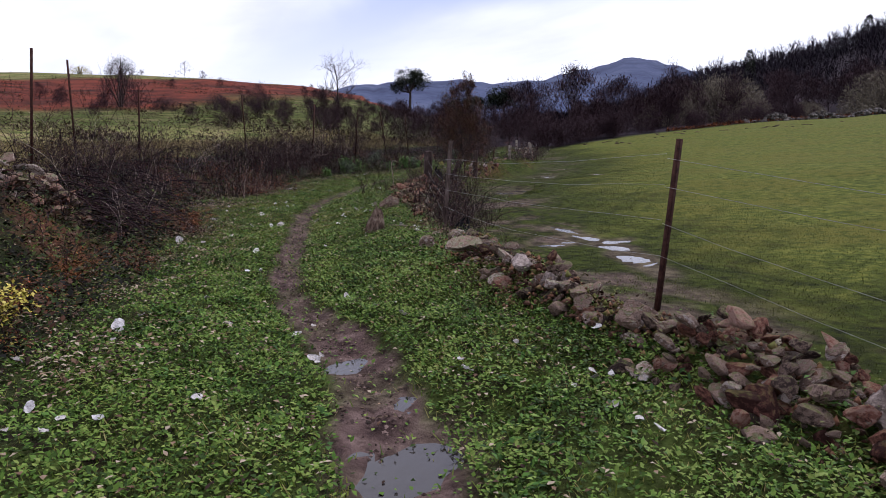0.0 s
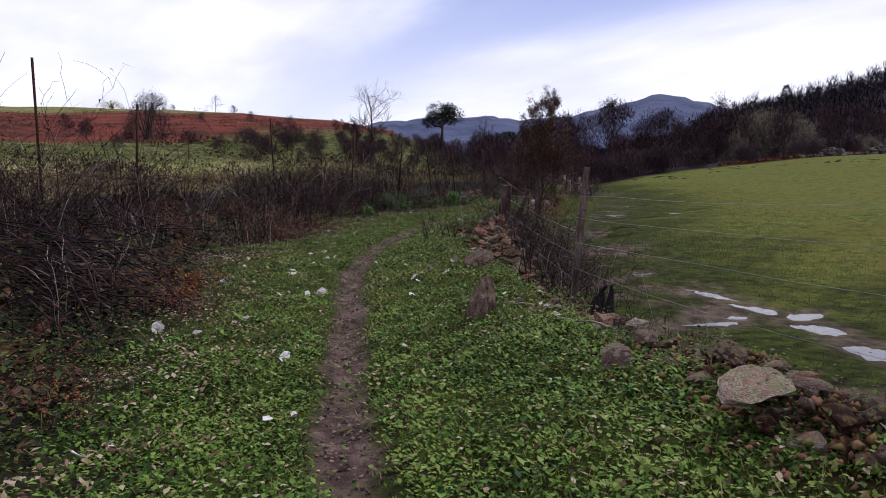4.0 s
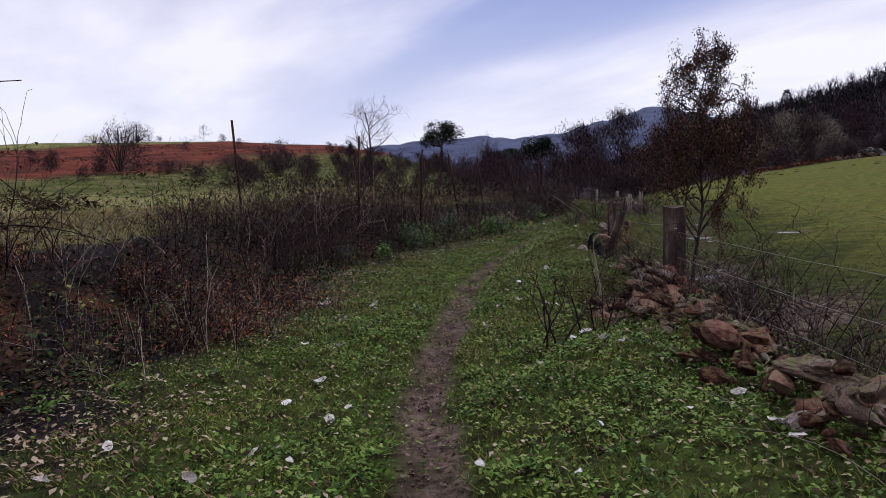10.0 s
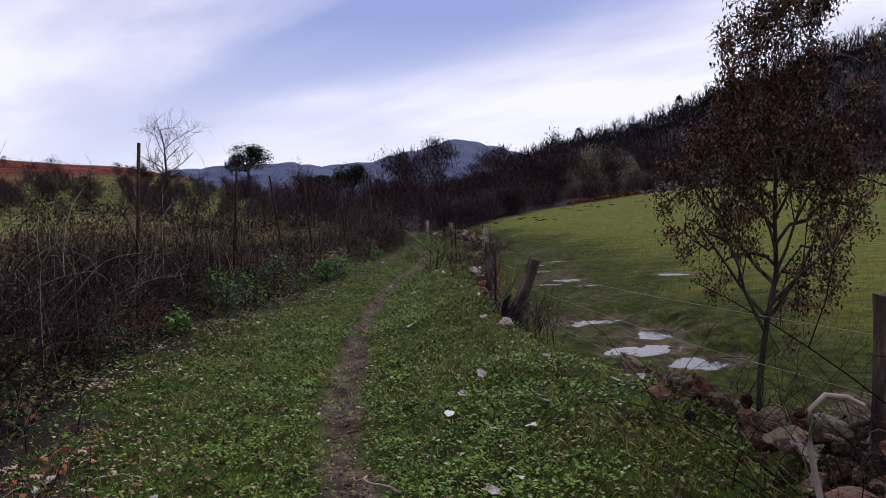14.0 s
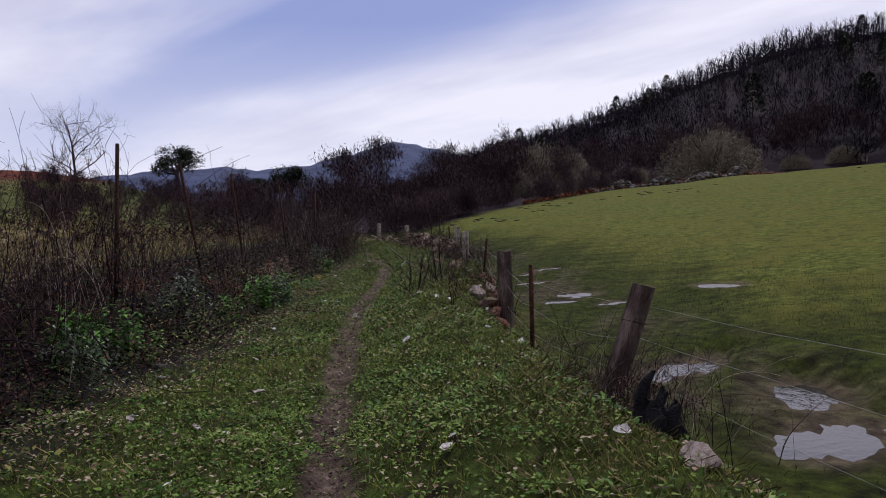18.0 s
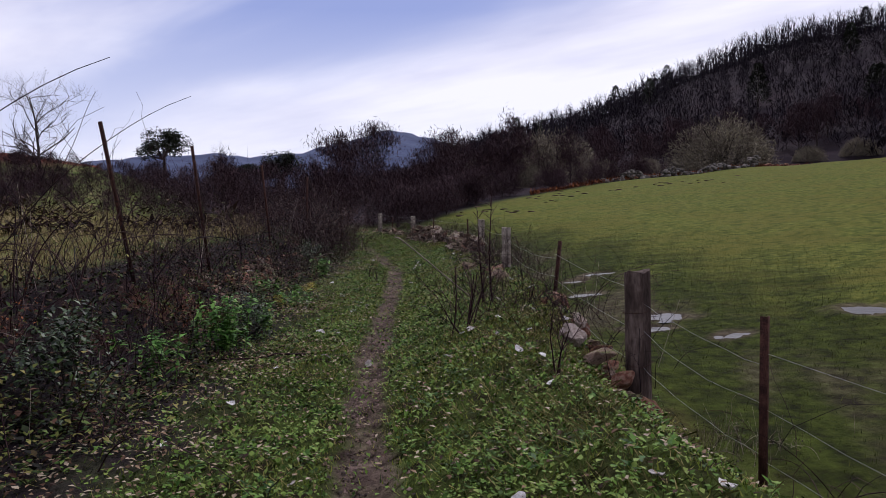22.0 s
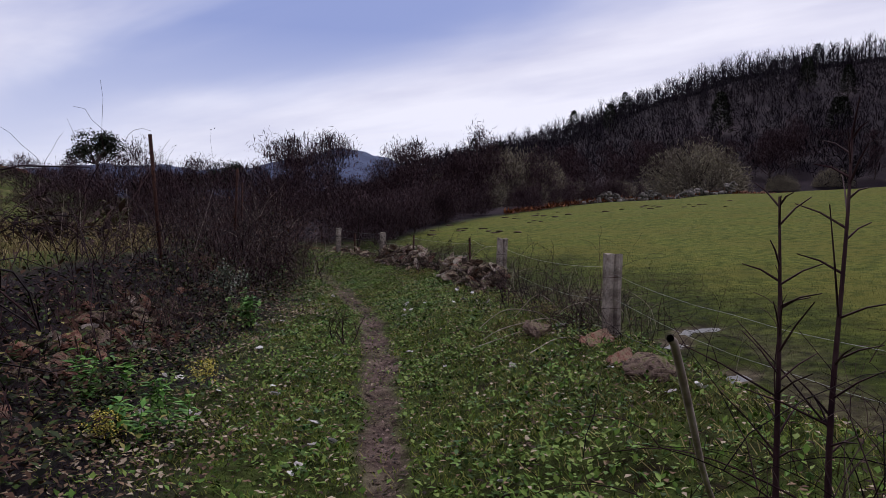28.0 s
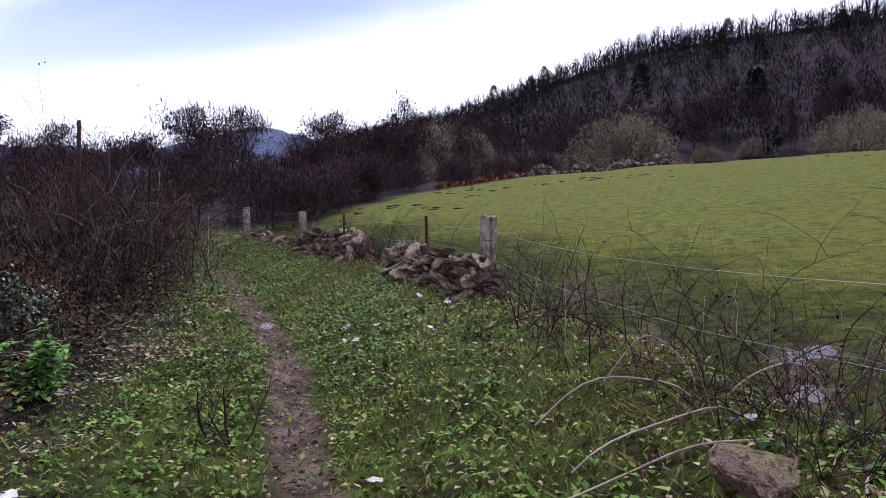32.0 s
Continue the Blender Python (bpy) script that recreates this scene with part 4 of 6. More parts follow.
boulder(4.6, 38.2, BIG[2], (0.34, 0.27, 0.25), 70, "square grey stone in front of the fence", 0.08)
boulder(5.0, 37.8, BIG[4], (0.50, 0.36, 0.17), 30, "flat stone slab at the foot of a post", 0.03)
boulder(4.3, 36.45, BIG[3], (0.40, 0.27, 0.22), 120, "long lichened stone in the grass", 0.06)
boulder(4.62, 37.0, BIG[4], (0.30, 0.22, 0.16), 20, "broken lichened stone half sunk in the verge", 0.04)
boulder(2.45, 3.3, BIG[5], (0.46, 0.42, 0.36), 40, "rounded pinkish boulder of the wall", 0.10)
boulder(1.0, 6.3, BIG[5], (0.34, 0.20, 0.16), 60, "long pale stone on top of the wall", 0.18)
boulder(1.6, 4.9, BIG[1], (0.30, 0.24, 0.20), 10, "dark mossy stone in the wall", 0.14)

# ---- the fences ----
iron_post(1.93, 5.39, 1.66, (0, 5), "rusty angle-iron post leaning over the stone wall", 0.017)
square_post(0.60, 12.1, 1.56, 0.032, GREYWOOD, (0, 3), "slim grey wooden fence post leaning slightly", 0)
square_post(0.50, 18.95, 1.22, 0.095, GREYWOOD, (0, 0), "thick weathered wooden post wrapped in brambles", 10)
square_post(1.52, 26.2, 1.02, 0.075, GREYWOOD, (3, 19), "split wooden post leaning over the wet pasture", 0)
iron_post(2.22, 28.7, 0.98, (0, 0), "black iron fence post", 0.018)
square_post(2.80, 30.6, 1.06, 0.085, GREYWOOD, (0, -2), "dark weathered wooden fence post", 25)
iron_post(3.88, 33.8, 1.15, (2, 8), "thin rusty fence post leaning sideways", 0.018)
square_post(5.25, 37.98, 1.21, 0.075, CONCRETE, (0, 0), "grooved concrete fence post with bound wire", -14, True)
square_post(7.27, 43.62, 1.27, 0.08, CONCRETE, (0, 1), "grooved concrete fence post beside the wall", -10, True)
iron_post(8.17, 46.5, 1.25, (0, -3), size=0.017)
square_post(7.75, 45.6, 0.95, 0.05, GREYWOOD, (0, -28), "broken plank leaning on the stone wall", 30)
iron_post(8.5, 50.5, 1.25, size=0.017)
square_post(8.9, 54.0, 1.28, 0.08, CONCRETE, label="distant concrete fence post")
square_post(8.4, 57.1, 1.40, 0.08, CONCRETE, label="distant concrete fence post")
iron_post(8.65, 56.0, 1.25, size=0.017)
R1 = [(3.3, -1.0, 0.2), (1.93, 5.39, 0.4), (0.60, 12.1, 0.1)]
R2 = [(0.60, 12.1, 0.05), (0.50, 18.95, 0.15), (2.0, 26.6, -0.1), (2.22, 28.7, -0.1), (2.80, 30.6, 0.0), (3.88, 33.8, 0.1), (5.25, 37.98, 0.2), (7.27, 43.62, 0.25), (8.17, 46.5, 0.3), (8.5, 50.5, 0.35), (8.9, 54.0, 0.4), (8.4, 57.1, 0.5)]
wire_run(R1, (0.35, 0.65, 0.93, 1.18), "slack wire strands above the stone wall", seed=1)
wire_run(R2, (0.30, 0.58, 0.86), "slack wire strands along the pasture fence", seed=2)
LEFT = [(-5.46, 10.8, 2.72), (-6.7, 15.05, 2.93), (-6.4, 17.7, 2.53), (-5.6, 25.5, 2.84), (-3.62, 27.6, 2.67), (-2.3, 31.5, 2.6), (-1.10, 35.45, 2.69), (0.0, 38.8, 2.7), (1.71, 43.7, 2.69), (3.4, 48.0, 2.6), (4.4, 53.0, 2.6)]
for k, (x, y, top) in enumerate(LEFT):
    iron_post(x, y, top, (0, (3, -2, 1, -4, 2, 3, -10, -7, -6, 2, 0)[k]), "tall dark iron post of the hedge fence", 0.018)
wire_run([(x, y, gz(x, y)) for x, y, _ in LEFT], (0.55, 1.0), "rusty wire strands through the hedge", RUST, 0.04, 3)

# charred stump beside the slim post
for x, y, s in ((0.95, 12.0, 1.0), (1.02, 24.8, 0.75)):
    ob = thing("charred_stump", "black charred stump with broken splinters", "stump", (x, y, gz(x, y)))
    rng = np.random.default_rng(int(y))
    for k in range(9):
        g = Geo()
        h = s * rng.uniform(0.25, 0.62)
        g.tube(np.array([(0, 0, -0.1), (0.01, 0.01, h * 0.35), (0.0, 0.02, h * 0.6), (0.01, 0.02, h * 0.85), (0.03, 0.0, h)]) + rng.normal(0, 0.014, (5, 3)), 0.085, 0.012, 7)
        p = part("splinter", g.mesh("splinter", CHARRED), ob)
        p.location = (rng.uniform(-0.16, 0.16), rng.uniform(-0.1, 0.1), 0)

# ---- brambles ----
B = [bramble("bramble", 200 + k, "dense leafless bramble thicket with purple-brown canes", 80, (1.3, 1.0), (0.8, 1.7), 500, 4, stalks=22) for k in range(4)]
BR = [bramble("bramble", 220 + k, "bramble thicket with rust-red withered leaves", 70, (1.1, 0.9), (0.5, 1.1), 900, 8, 1.0) for k in range(2)]
T = [bramble("dry_stalks", 240 + k, "thicket of thin dead stalks and dry grass", 20, (1.2, 0.9), (0.6, 1.3), 150, 9, 0, 110, "dry weeds") for k in range(3)]


def upright(seed, label):
    """An open stand of upright dark stems with short twigs and a few withered leaves."""
    rng = np.random.default_rng(seed)
    ob = thing("bramble_stand", label, "bramble")
    dark, light, pool = Geo(), Geo(), []
    for k in range(34):
        g = light if k < 2 else dark
        b = np.array([rng.normal(0, 0.6), rng.normal(0, 0.45), -0.05])
        h = rng.uniform(0.5, 1.25) * (1.35 if rng.random() < 0.12 else 1)
        t = np.linspace(0, 1, 7)[:, None]
        tip = np.array([rng.normal(0, 0.16), rng.normal(0, 0.16), h])
        p = b + tip * t + np.array([rng.normal(0, 0.12), rng.normal(0, 0.12), -0.04]) * t ** 3 + rng.normal(0, 0.012, (7, 3)) * t
        g.tube(p, rng.uniform(0.004, 0.009), 0.002)
        pool.append(p[2:])
        for _ in range(rng.integers(1, 5)):
            q = arch(rng, p[rng.integers(2, 7)], h * rng.uniform(0.12, 0.35), rng.uniform(0.3, 0.9), rng.uniform(0, 0.3), 4, 0.08)
            g.tube(q, 0.003, 0.0015)
            pool.append(q)
    tagged(part("stem_tangle", dark.mesh("stem_tangle", CANE), ob), kind="stuff")
    tagged(part("dead_stem_tangle", light.mesh("dead_stem_tangle", PALECANE), ob, "pale dead stems"), kind="stuff")
    pool = np.concatenate(pool)
    pool = pool[pool[:, 2] < 0.75]
    at = pool[rng.integers(len(pool), size=190)] + rng.normal(0, 0.02, (190, 3))
    part("foliage", Geo().add(*leaves(rng, at, (0.025, 0.06), (0.018, 0.04), (-0.9, 0.9))).mesh("foliage", BRAMBLE_LEAF), ob)
    return ob


U = [upright(280 + k, "open stand of dark upright bramble stems") for k in range(4)]
A = [bramble("bramble", 260 + k, "open leafless bramble with long arching canes", 26, (1.2, 0.9), (1.0, 1.6), 0, 0, stalks=6) for k in range(3)]
rng = np.random.default_rng(5)
first = set()


def spread_thicket(pool, x, y, size, tall=1.0):
    src = pool[rng.integers(len(pool))]
    if src.name not in first:
        first.add(src.name)
        set_at(src, x, y, rng.uniform(0, 6.28), size, -0.02)
        src.scale[2] = size * tall
        return src
    return again(src, x, y, rng.uniform(0, 6.28), size, -0.02, tall)


y = -1.0
while y < 62:
    hx = float(hedge_x(y))
    open_part = y < 22
    if open_part and math.sin(y * 1.7) + 0.5 * math.sin(y * 4.1 + 1) < -0.1:
        y += 0.7
        continue
    for _ in range(1 if y < 47 else 2):
        d = rng.uniform(0.2, 1.9)
        q = rng.random()
        if open_part:
            pool, size = (A, 0.62) if q < 0.5 else ((BR, 0.5) if q < 0.75 else ((U, 0.5) if q < 0.9 else (T, 0.5)))
        elif y < 42:
            pool, size = (U, 0.75) if q < 0.45 else ((A, 0.75) if q < 0.65 else ((BR, 0.6) if q < 0.75 else (B, 0.7)))
        else:
            pool, size = ((U if q < 0.4 else A) if y < 46 else (B if q < 0.75 else A)), 0.8
        spread_thicket(pool, hx - d, y + rng.uniform(-0.4, 0.4), rng.uniform(0.65, 1.2) * size, rng.uniform(0.85, 1.2))
    y += 1.1 if open_part else (0.7 if y < 36 else (1.7 if y < 45.5 else 0.5))
for x, y, s, t in ((4.1, 47.5, 1.0, 1.3), (4.4, 49.0, 1.0, 1.3), (4.9, 51.0, 1.1, 1.4), (5.2, 53.0, 1.1, 1.4), (5.4, 55.0, 1.1, 1.4), (4.6, 50.0, 1.0, 1.6), (5.4, 57.5, 1.2, 1.5), (5.8, 60.0, 1.2, 1.5)):
    spread_thicket(B, x - 0.5, y, s, t)
for x, y, s in ((-5.3, 11.8, 0.75), (-5.9, 12.6, 0.8), (-6.3, 17.6, 0.75), (-4.6, 23.0, 0.8), (-4.4, 25.4, 0.85), (-4.2, 26.4, 0.85), (-4.9, 24.7, 0.85), (-4.0, 28.1, 0.85), (-3.6, 29.0, 0.8), (-3.3, 29.9, 0.8), (-4.6, 27.2, 0.9)):
    spread_thicket(B, x, y, s, 1.1)
for x, y, s, t in ((-4.5, 18.4, 0.8, 1.0), (-4.9, 19.2, 0.85, 1.1), (-3.0, 31.2, 1.0, 1.4), (-3.4, 30.0, 0.9, 1.2), (-2.5, 32.7, 0.9, 1.2), (-4.0, 28.6, 0.9, 1.2), (-4.9, 24.0, 0.9, 1.1), (-4.9, 26.2, 0.9, 1.2), (-4.4, 27.4, 0.9, 1.2)):
    spread_thicket(U, x, y, s, t)
for x, y, s, t in ((-4.3, 18.9, 0.8, 1.0), (-4.7, 17.8, 0.7, 1.0), (-3.2, 30.6, 0.9, 1.2)):
    spread_thicket(T, x, y, s, t)
for x, y, s in ((-3.3, 8.6, 0.45), (-3.5, 11.6, 0.5), (-3.4, 6.4, 0.5), (-4.4, 13.6, 0.5), (-4.2, 18.6, 0.7), (-4.6, 19.5, 0.65), (-3.2, 5.0, 0.5), (-3.4, 4.2, 0.5), (-5.6, 16.6, 0.6), (-4.2, 20.3, 0.95), (-4.5, 19.7, 0.9)):
    spread_thicket(BR, x, y, s, 0.9)
for x, y, s in ((-6.2, 12.9, 1.0), (-5.5, 13.7, 0.95), (-6.3, 17.3, 0.9), (-5.6, 15.6, 0.85), (-5.2, 21.0, 0.85), (-4.6, 24.0, 0.95), (-3.9, 27.9, 1.0), (-3.2, 30.6, 1.1), (-2.6, 32.4, 1.05), (-1.9, 34.6, 1.1), (-1.1, 37.9, 1.0), (0.4, 42.4, 1.0), (1.4, 44.2, 0.9)):
    spread_thicket(A, x, y, s, 1.2)
# thickets on the pasture side
for x, y, s, pool in ((0.9, 16.4, 0.8, B), (0.8, 17.6, 0.9, B), (0.9, 18.6, 0.7, A), (1.3, 19.6, 0.8, A), (1.6, 20.4, 0.7, A), (1.3, 25.6, 0.5, B), (1.45, 26.2, 0.5, B), (1.9, 27.4, 0.6, A), (2.9, 31.4, 0.7, A), (3.2, 32.6, 0.6, A), 
                      (6.0, 39.7, 0.6, A), (6.2, 40.6, 0.65, A), (6.5, 41.5, 0.6, A), (6.9, 42.6, 0.65, A), (7.5, 44.6, 0.5, B), (8.2, 48.4, 0.8, B), (8.4, 49.4, 0.7, A), (8.6, 52.0, 0.8, B), (1.5, 18.0, 0.7, A), (0.7, 11.0, 0.4, A), (0.9, 12.6, 0.7, A), (1.1, 14.0, 0.7, A), (0.7, 9.4, 0.4, T), (3.2, 30.0, 0.4, T), (3.3, 33.4, 0.6, A),
                      (0.55, 13.6, 0.65, B), (0.65, 14.5, 0.7, B), (0.85, 15.4, 0.6, B), (3.3, 34.0, 0.5, A), (2.55, 33.1, 0.55, A), (1.45, 25.7, 0.6, U), (1.2, 25.4, 0.5, U), (0.42, 18.7, 0.5, A), (0.75, 19.1, 0.65, A), (0.8, 18.5, 0.6, A), (5.5, 38.7, 0.5, B), (0.2, 18.25, 0.35, B), (0.85, 18.9, 0.6, B), (0.55, 18.6, 0.45, B),
                      (5.0, 38.0, 0.5, A), (5.35, 37.5, 0.5, A)):
    spread_thicket(pool, x, y, s)
# single arching canes over the lane side
rng = np.random.default_rng(77)
for k in range(124):
    yy = rng.uniform(8, 56) if k < 46 else (rng.uniform(24, 42) if k < 80 else rng.uniform(10, 23))
    left = rng.random() < 0.6 or k >= 46
    xx = float(hedge_x(yy)) - rng.uniform(0.2, 1.2) if left else float(wall_x(yy)) + rng.uniform(0.1, 0.9)
    L = rng.uniform(0.9, 1.9) if left else rng.uniform(0.7, 1.3)
    g = Geo()
    p = arch(rng, (0, 0, -0.05), L, rng.uniform(0.2, 0.7), rng.uniform(0.1, 0.5), 12, 0.05)
    g.tube(p, 0.005, 0.002, 4)
    for _ in range(4):
        q = arch(rng, p[rng.integers(4, 12)], L * 0.2, 0.7, 0.2, 4)
        g.tube(q, 0.003, 0.0015)
    thing("bramble_cane", "single pale arching bramble cane", "bramble", (xx, yy, gz(xx, yy)), g.mesh("bramble_cane", PALECANE if k % 3 == 0 and yy < 30 else CANE), "arching canes")


# small leafless shrubs beside the path
def sapling(x, y, h, seed, label, n=7):
    rng = np.random.default_rng(seed)
    ob = thing("shrub", label, "shrub", (x, y, gz(x, y)))
    for _ in range(n):
        g, tips = Geo(), []
        w = np.array([rng.normal(0, 0.35), rng.normal(0, 0.35), 1.0])
        grow(rng, g, (rng.normal(0, 0.06), rng.normal(0, 0.06), -0.05), w / np.linalg.norm(w), h * rng.uniform(0.5, 0.8), 0.009, 2, tips, 0.55, 0.12, (2, 4), 4, 0.2, 0.55)
        part("stem", g.mesh("stem", CANE), ob)
    return ob


sapling(2.15, 32.75, 1.0, 1, "leafless bramble shrub growing from the verge", 7)


def thorn(x, y, h, seed, label):
    """A straight thorny sapling: one stem set with short spurs."""
    rng = np.random.default_rng(seed)
    ob = thing("thorn_sapling", label, "shrub", (x, y, gz(x, y)))
    t = np.linspace(0, 1, 12)
    pts = np.stack([0.05 * np.sin(t * 3 + seed), 0.03 * np.cos(t * 4), t * h - 0.05], 1)
    part("stem", Geo().tube(pts, 0.014, 0.004, 5).mesh("stem", CANE), ob)
    for k in range(22):
        q = rng.uniform(0.25, 1.0)
        b = np.array([np.interp(q, t, pts[:, c]) for c in range(3)])
        yaw, L = rng.uniform(0, 6.28), rng.uniform(0.06, 0.20) * (1.3 - 0.5 * q)
        if k < 4:
            L *= 2.2
        d = np.array([math.cos(yaw), math.sin(yaw), rng.uniform(0.3, 1.0)]) * L
        part("spur", Geo().tube([b, b + d * 0.5 + (0, 0, 0.01), b + d], 0.005, 0.002).mesh("spur", CANE), ob)
    return ob


thorn(3.07, 34.3, 1.25, 2, "dark thorny sapling beside the fence")
thorn(3.16, 34.13, 1.45, 3, "tall dark thorny sapling beside the fence")
sapling(-1.1, 17.2, 0.8, 4, "small leafless shrub in the grass", 4)
sapling(-0.6, 17.6, 0.7, 5, "small leafless shrub in the grass", 4)
sapling(0.15, 12.6, 0.8, 6, "thin twiggy shrub by the wall", 3)
sapling(1.9, 30.4, 0.6, 7, "small twiggy shrub on the verge", 3)
sapling(-4.0, 22.0, 1.0, 8, "leafless shrub at the foot of the hedge", 6)
sapling(3.6, 41.0, 0.5, 9, "small leafless shrub on the verge", 4)


# nettles
def nettle(x, y, h, seed, n=9):
    rng = np.random.default_rng(seed)
    ob = thing("nettle", "bright green clump of nettles with serrated leaves", "weed", (x, y, gz(x, y)))
    for _ in range(n):
        b = np.array([rng.normal(0, 0.13), rng.normal(0, 0.13), -0.03])
        top = b + np.array([rng.normal(0, 0.08), rng.normal(0, 0.08), h * rng.uniform(0.6, 1)])
        t = np.linspace(0, 1, 6)[:, None]
        pts = b + (top - b) * t
        part("stalk", Geo().tube(pts, 0.005, 0.003).mesh("stalk", NETTLE), ob)
        at = (b + (top - b) * rng.uniform(0.2, 1.0, 26)[:, None])
        part("foliage", Geo().add(*leaves(rng, at, (0.06, 0.13), (0.035, 0.06), (-0.5, 0.5))).mesh("foliage", NETTLE), ob)
    return ob


nettle(-0.2, 33.95, 0.72, 1, 20)
nettle(0.35, 35.3, 0.5, 11, 9)
nettle(1.2, 37.6, 0.4, 12, 7)
nettle(2.75, 42.6, 0.55, 2, 12)
nettle(-2.6, 29.6, 0.8, 3, 20)
nettle(-2.1, 30.3, 0.6, 13, 10)
nettle(-0.9, 33.0, 0.5, 4, 8)
nettle(0.9, 38.9, 0.5, 5, 7)
nettle(-3.0, 26.8, 0.45, 6, 8)
nettle(4.2, 47.5, 0.5, 7, 7)
nettle(-4.4, 24.5, 0.5, 8, 7)

# ---- trees ----
oak = tree("oak_tree", "young oak with withered reddish-brown leaves behind the wall", 14, 3.3, 0.05, 0.33, 4, 0.72, 26, OAK_LEAF, 24000, (0.03, 0.065), 0.06, kids=(2, 4), shrink=0.5, up=0.06, twig=BARK)
set_at(oak, 1.38, 20.95, 3.5)
oak.scale = (0.58, 0.58, 1.06)
bare = [tree("bare_tree", "leafless tree with fine grey twigs", 30 + k, 7, 0.12, 0.25, 4, 0.6, 11, None, 0, kids=(2, 4)) for k in range(3)]
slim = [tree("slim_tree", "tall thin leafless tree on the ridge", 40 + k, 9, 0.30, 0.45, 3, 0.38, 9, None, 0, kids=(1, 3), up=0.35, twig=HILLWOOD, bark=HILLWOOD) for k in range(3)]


def crowned(name, label, seed, high, wide, masses, n):
    """A trunk that forks into a crown of several uneven leafy masses."""
    rng = np.random.default_rng(seed)
    ob = thing(name, label, "tree")
    t, tw, at = Geo(), Geo(), []
    t.tube([(0, 0, -0.2), (0.05 * wide, 0, 0.25 * high), (0, 0.05 * wide, 0.55 * high)], 0.035 * high, 0.02 * high, 8)
    for k in range(masses):
        yaw, el = k * 2.4 + rng.uniform(-0.4, 0.4), rng.uniform(-0.3, 1.2)
        c = np.array([math.cos(yaw) * math.cos(el) * wide * 0.62, math.sin(yaw) * math.cos(el) * wide * 0.62, high * (0.66 + 0.22 * math.sin(el))])
        r = wide * rng.uniform(0.30, 0.50)
        f = np.array([0, 0, 0.5 * high])
        tw.tube([f, f + (c - f) * 0.5 + rng.normal(0, 0.03 * high, 3), c], 0.016 * high, 0.005 * high, 5)
        d = rng.normal(size=(n, 3))
        d *= (r * rng.uniform(0.2, 1.05, n) ** 0.6 / np.linalg.norm(d, axis=1))[:, None]
        at.append(c + d * (1, 1, 0.8))
    part("trunk", t.mesh("trunk", BARK, True), ob)
    tagged(part("branchwork", tw.mesh("branchwork", TWIG), ob), kind="stuff")
    part("crown", Geo().add(*leaves(rng, np.concatenate(at), (0.22, 0.5), (0.12, 0.28), (-0.9, 0.9))).mesh("crown", EVERGREEN), ob)
    return ob


holm = [crowned("holm_oak", "dark evergreen oak with an open rounded crown", 50 + k, 8.2, 3.6, (9, 7)[k], (420, 330)[k]) for k in range(2)]
wood = [tree("woodland_tree", "bare purple-brown woodland tree", 60 + k, 8, 0.13, 0.1, 3, 0.65, 14, PURPLE, 3600, (0.3, 0.9), 0.5, slender=0.12, twig=PURPLE, kids=(2, 4)) for k in range(3)]
pines = []
for k in range(2):
    rng = np.random.default_rng(80 + k)
    ob = thing("pine_tree", "dark green pine among the bare trees", "tree")
    g = Geo().tube([(0, 0, -0.2), (0.05, 0, 4), (0, 0.05, 9)], 0.2, 0.03, 7)
    part("trunk", g.mesh("trunk", BARK, True), ob)
    n = 1800
    q = rng.uniform(0, 1, n)
    rad = (1 - q) ** 0.55 * 2.9 * rng.uniform(0.3, 1, n) ** 0.5 * (0.8 + 0.2 * np.sin(q * 40))
    yaw = rng.uniform(0, 6.28, n)
    at = np.stack([rad * np.cos(yaw), rad * np.sin(yaw), 1.4 + q * 8.0 + rng.normal(0, 0.15, n)], 1)
    part("crown", Geo().add(*leaves(rng, at, (0.4, 0.9), (0.12, 0.3), (-0.5, 0.6), turn=yaw)).mesh("crown", EVERGREEN), ob)
    pines.append(ob)
willows = [dense_bush("willow_bush", "rounded pale willow shrub at the edge of the pasture", 90 + k, 4.0, 3.9, 16000, WILLOW) for k in range(2)]
shrubs = [tree("thorn_bush", "purple-brown leafless thorn bush", 95 + k, 2.4, 0.035, 0.03, 3, 0.75, 20, PURPLE, 2200, (0.12, 0.38), 0.16, slender=0.09, twig=PURPLE, kids=(2, 4), category="bush") for k in range(3)]


def polar(az, r):
    return -1 + r * math.sin(radians(az)), 20 + r * math.cos(radians(az))


used = set()


def plant(src, az, r, size, tall=1.0, turn=None):
    x, y = polar(az, r)
    t = rng.uniform(0, 6.28) if turn is None else turn
    if src.name not in used:
        used.add(src.name)
        set_at(src, x, y, t, size, -0.1)
        src.scale[2] = size * tall
        return src
    return again(src, x, y, t, size, -0.1, tall)


rng = np.random.default_rng(9)
plant(holm[0], 0.4, 128, 1.2)
plant(bare[0], -6.4, 51, 0.92)
plant(holm[1], 7.0, 148, 1.15)
plant(holm[0], 8.6, 150, 1.3)
plant(holm[1], 5.2, 142, 0.9)
plant(wood[0], 15.4, 110, 1.28)
plant(bare[2], 15.0, 108, 1.35)
plant(bare[1], 10.8, 110, 1.1)
plant(bare[2], 4.2, 112, 1.0)
hill_oak = dense_bush("holm_oak", "rounded dark evergreen oak on the hilltop", 98, 3.6, 4.4, 3600, EVERGREEN, "tree")
plant(hill_oak, -23.3, 150, 1.0)
plant(bare[1], -18.4, 155, 0.55)
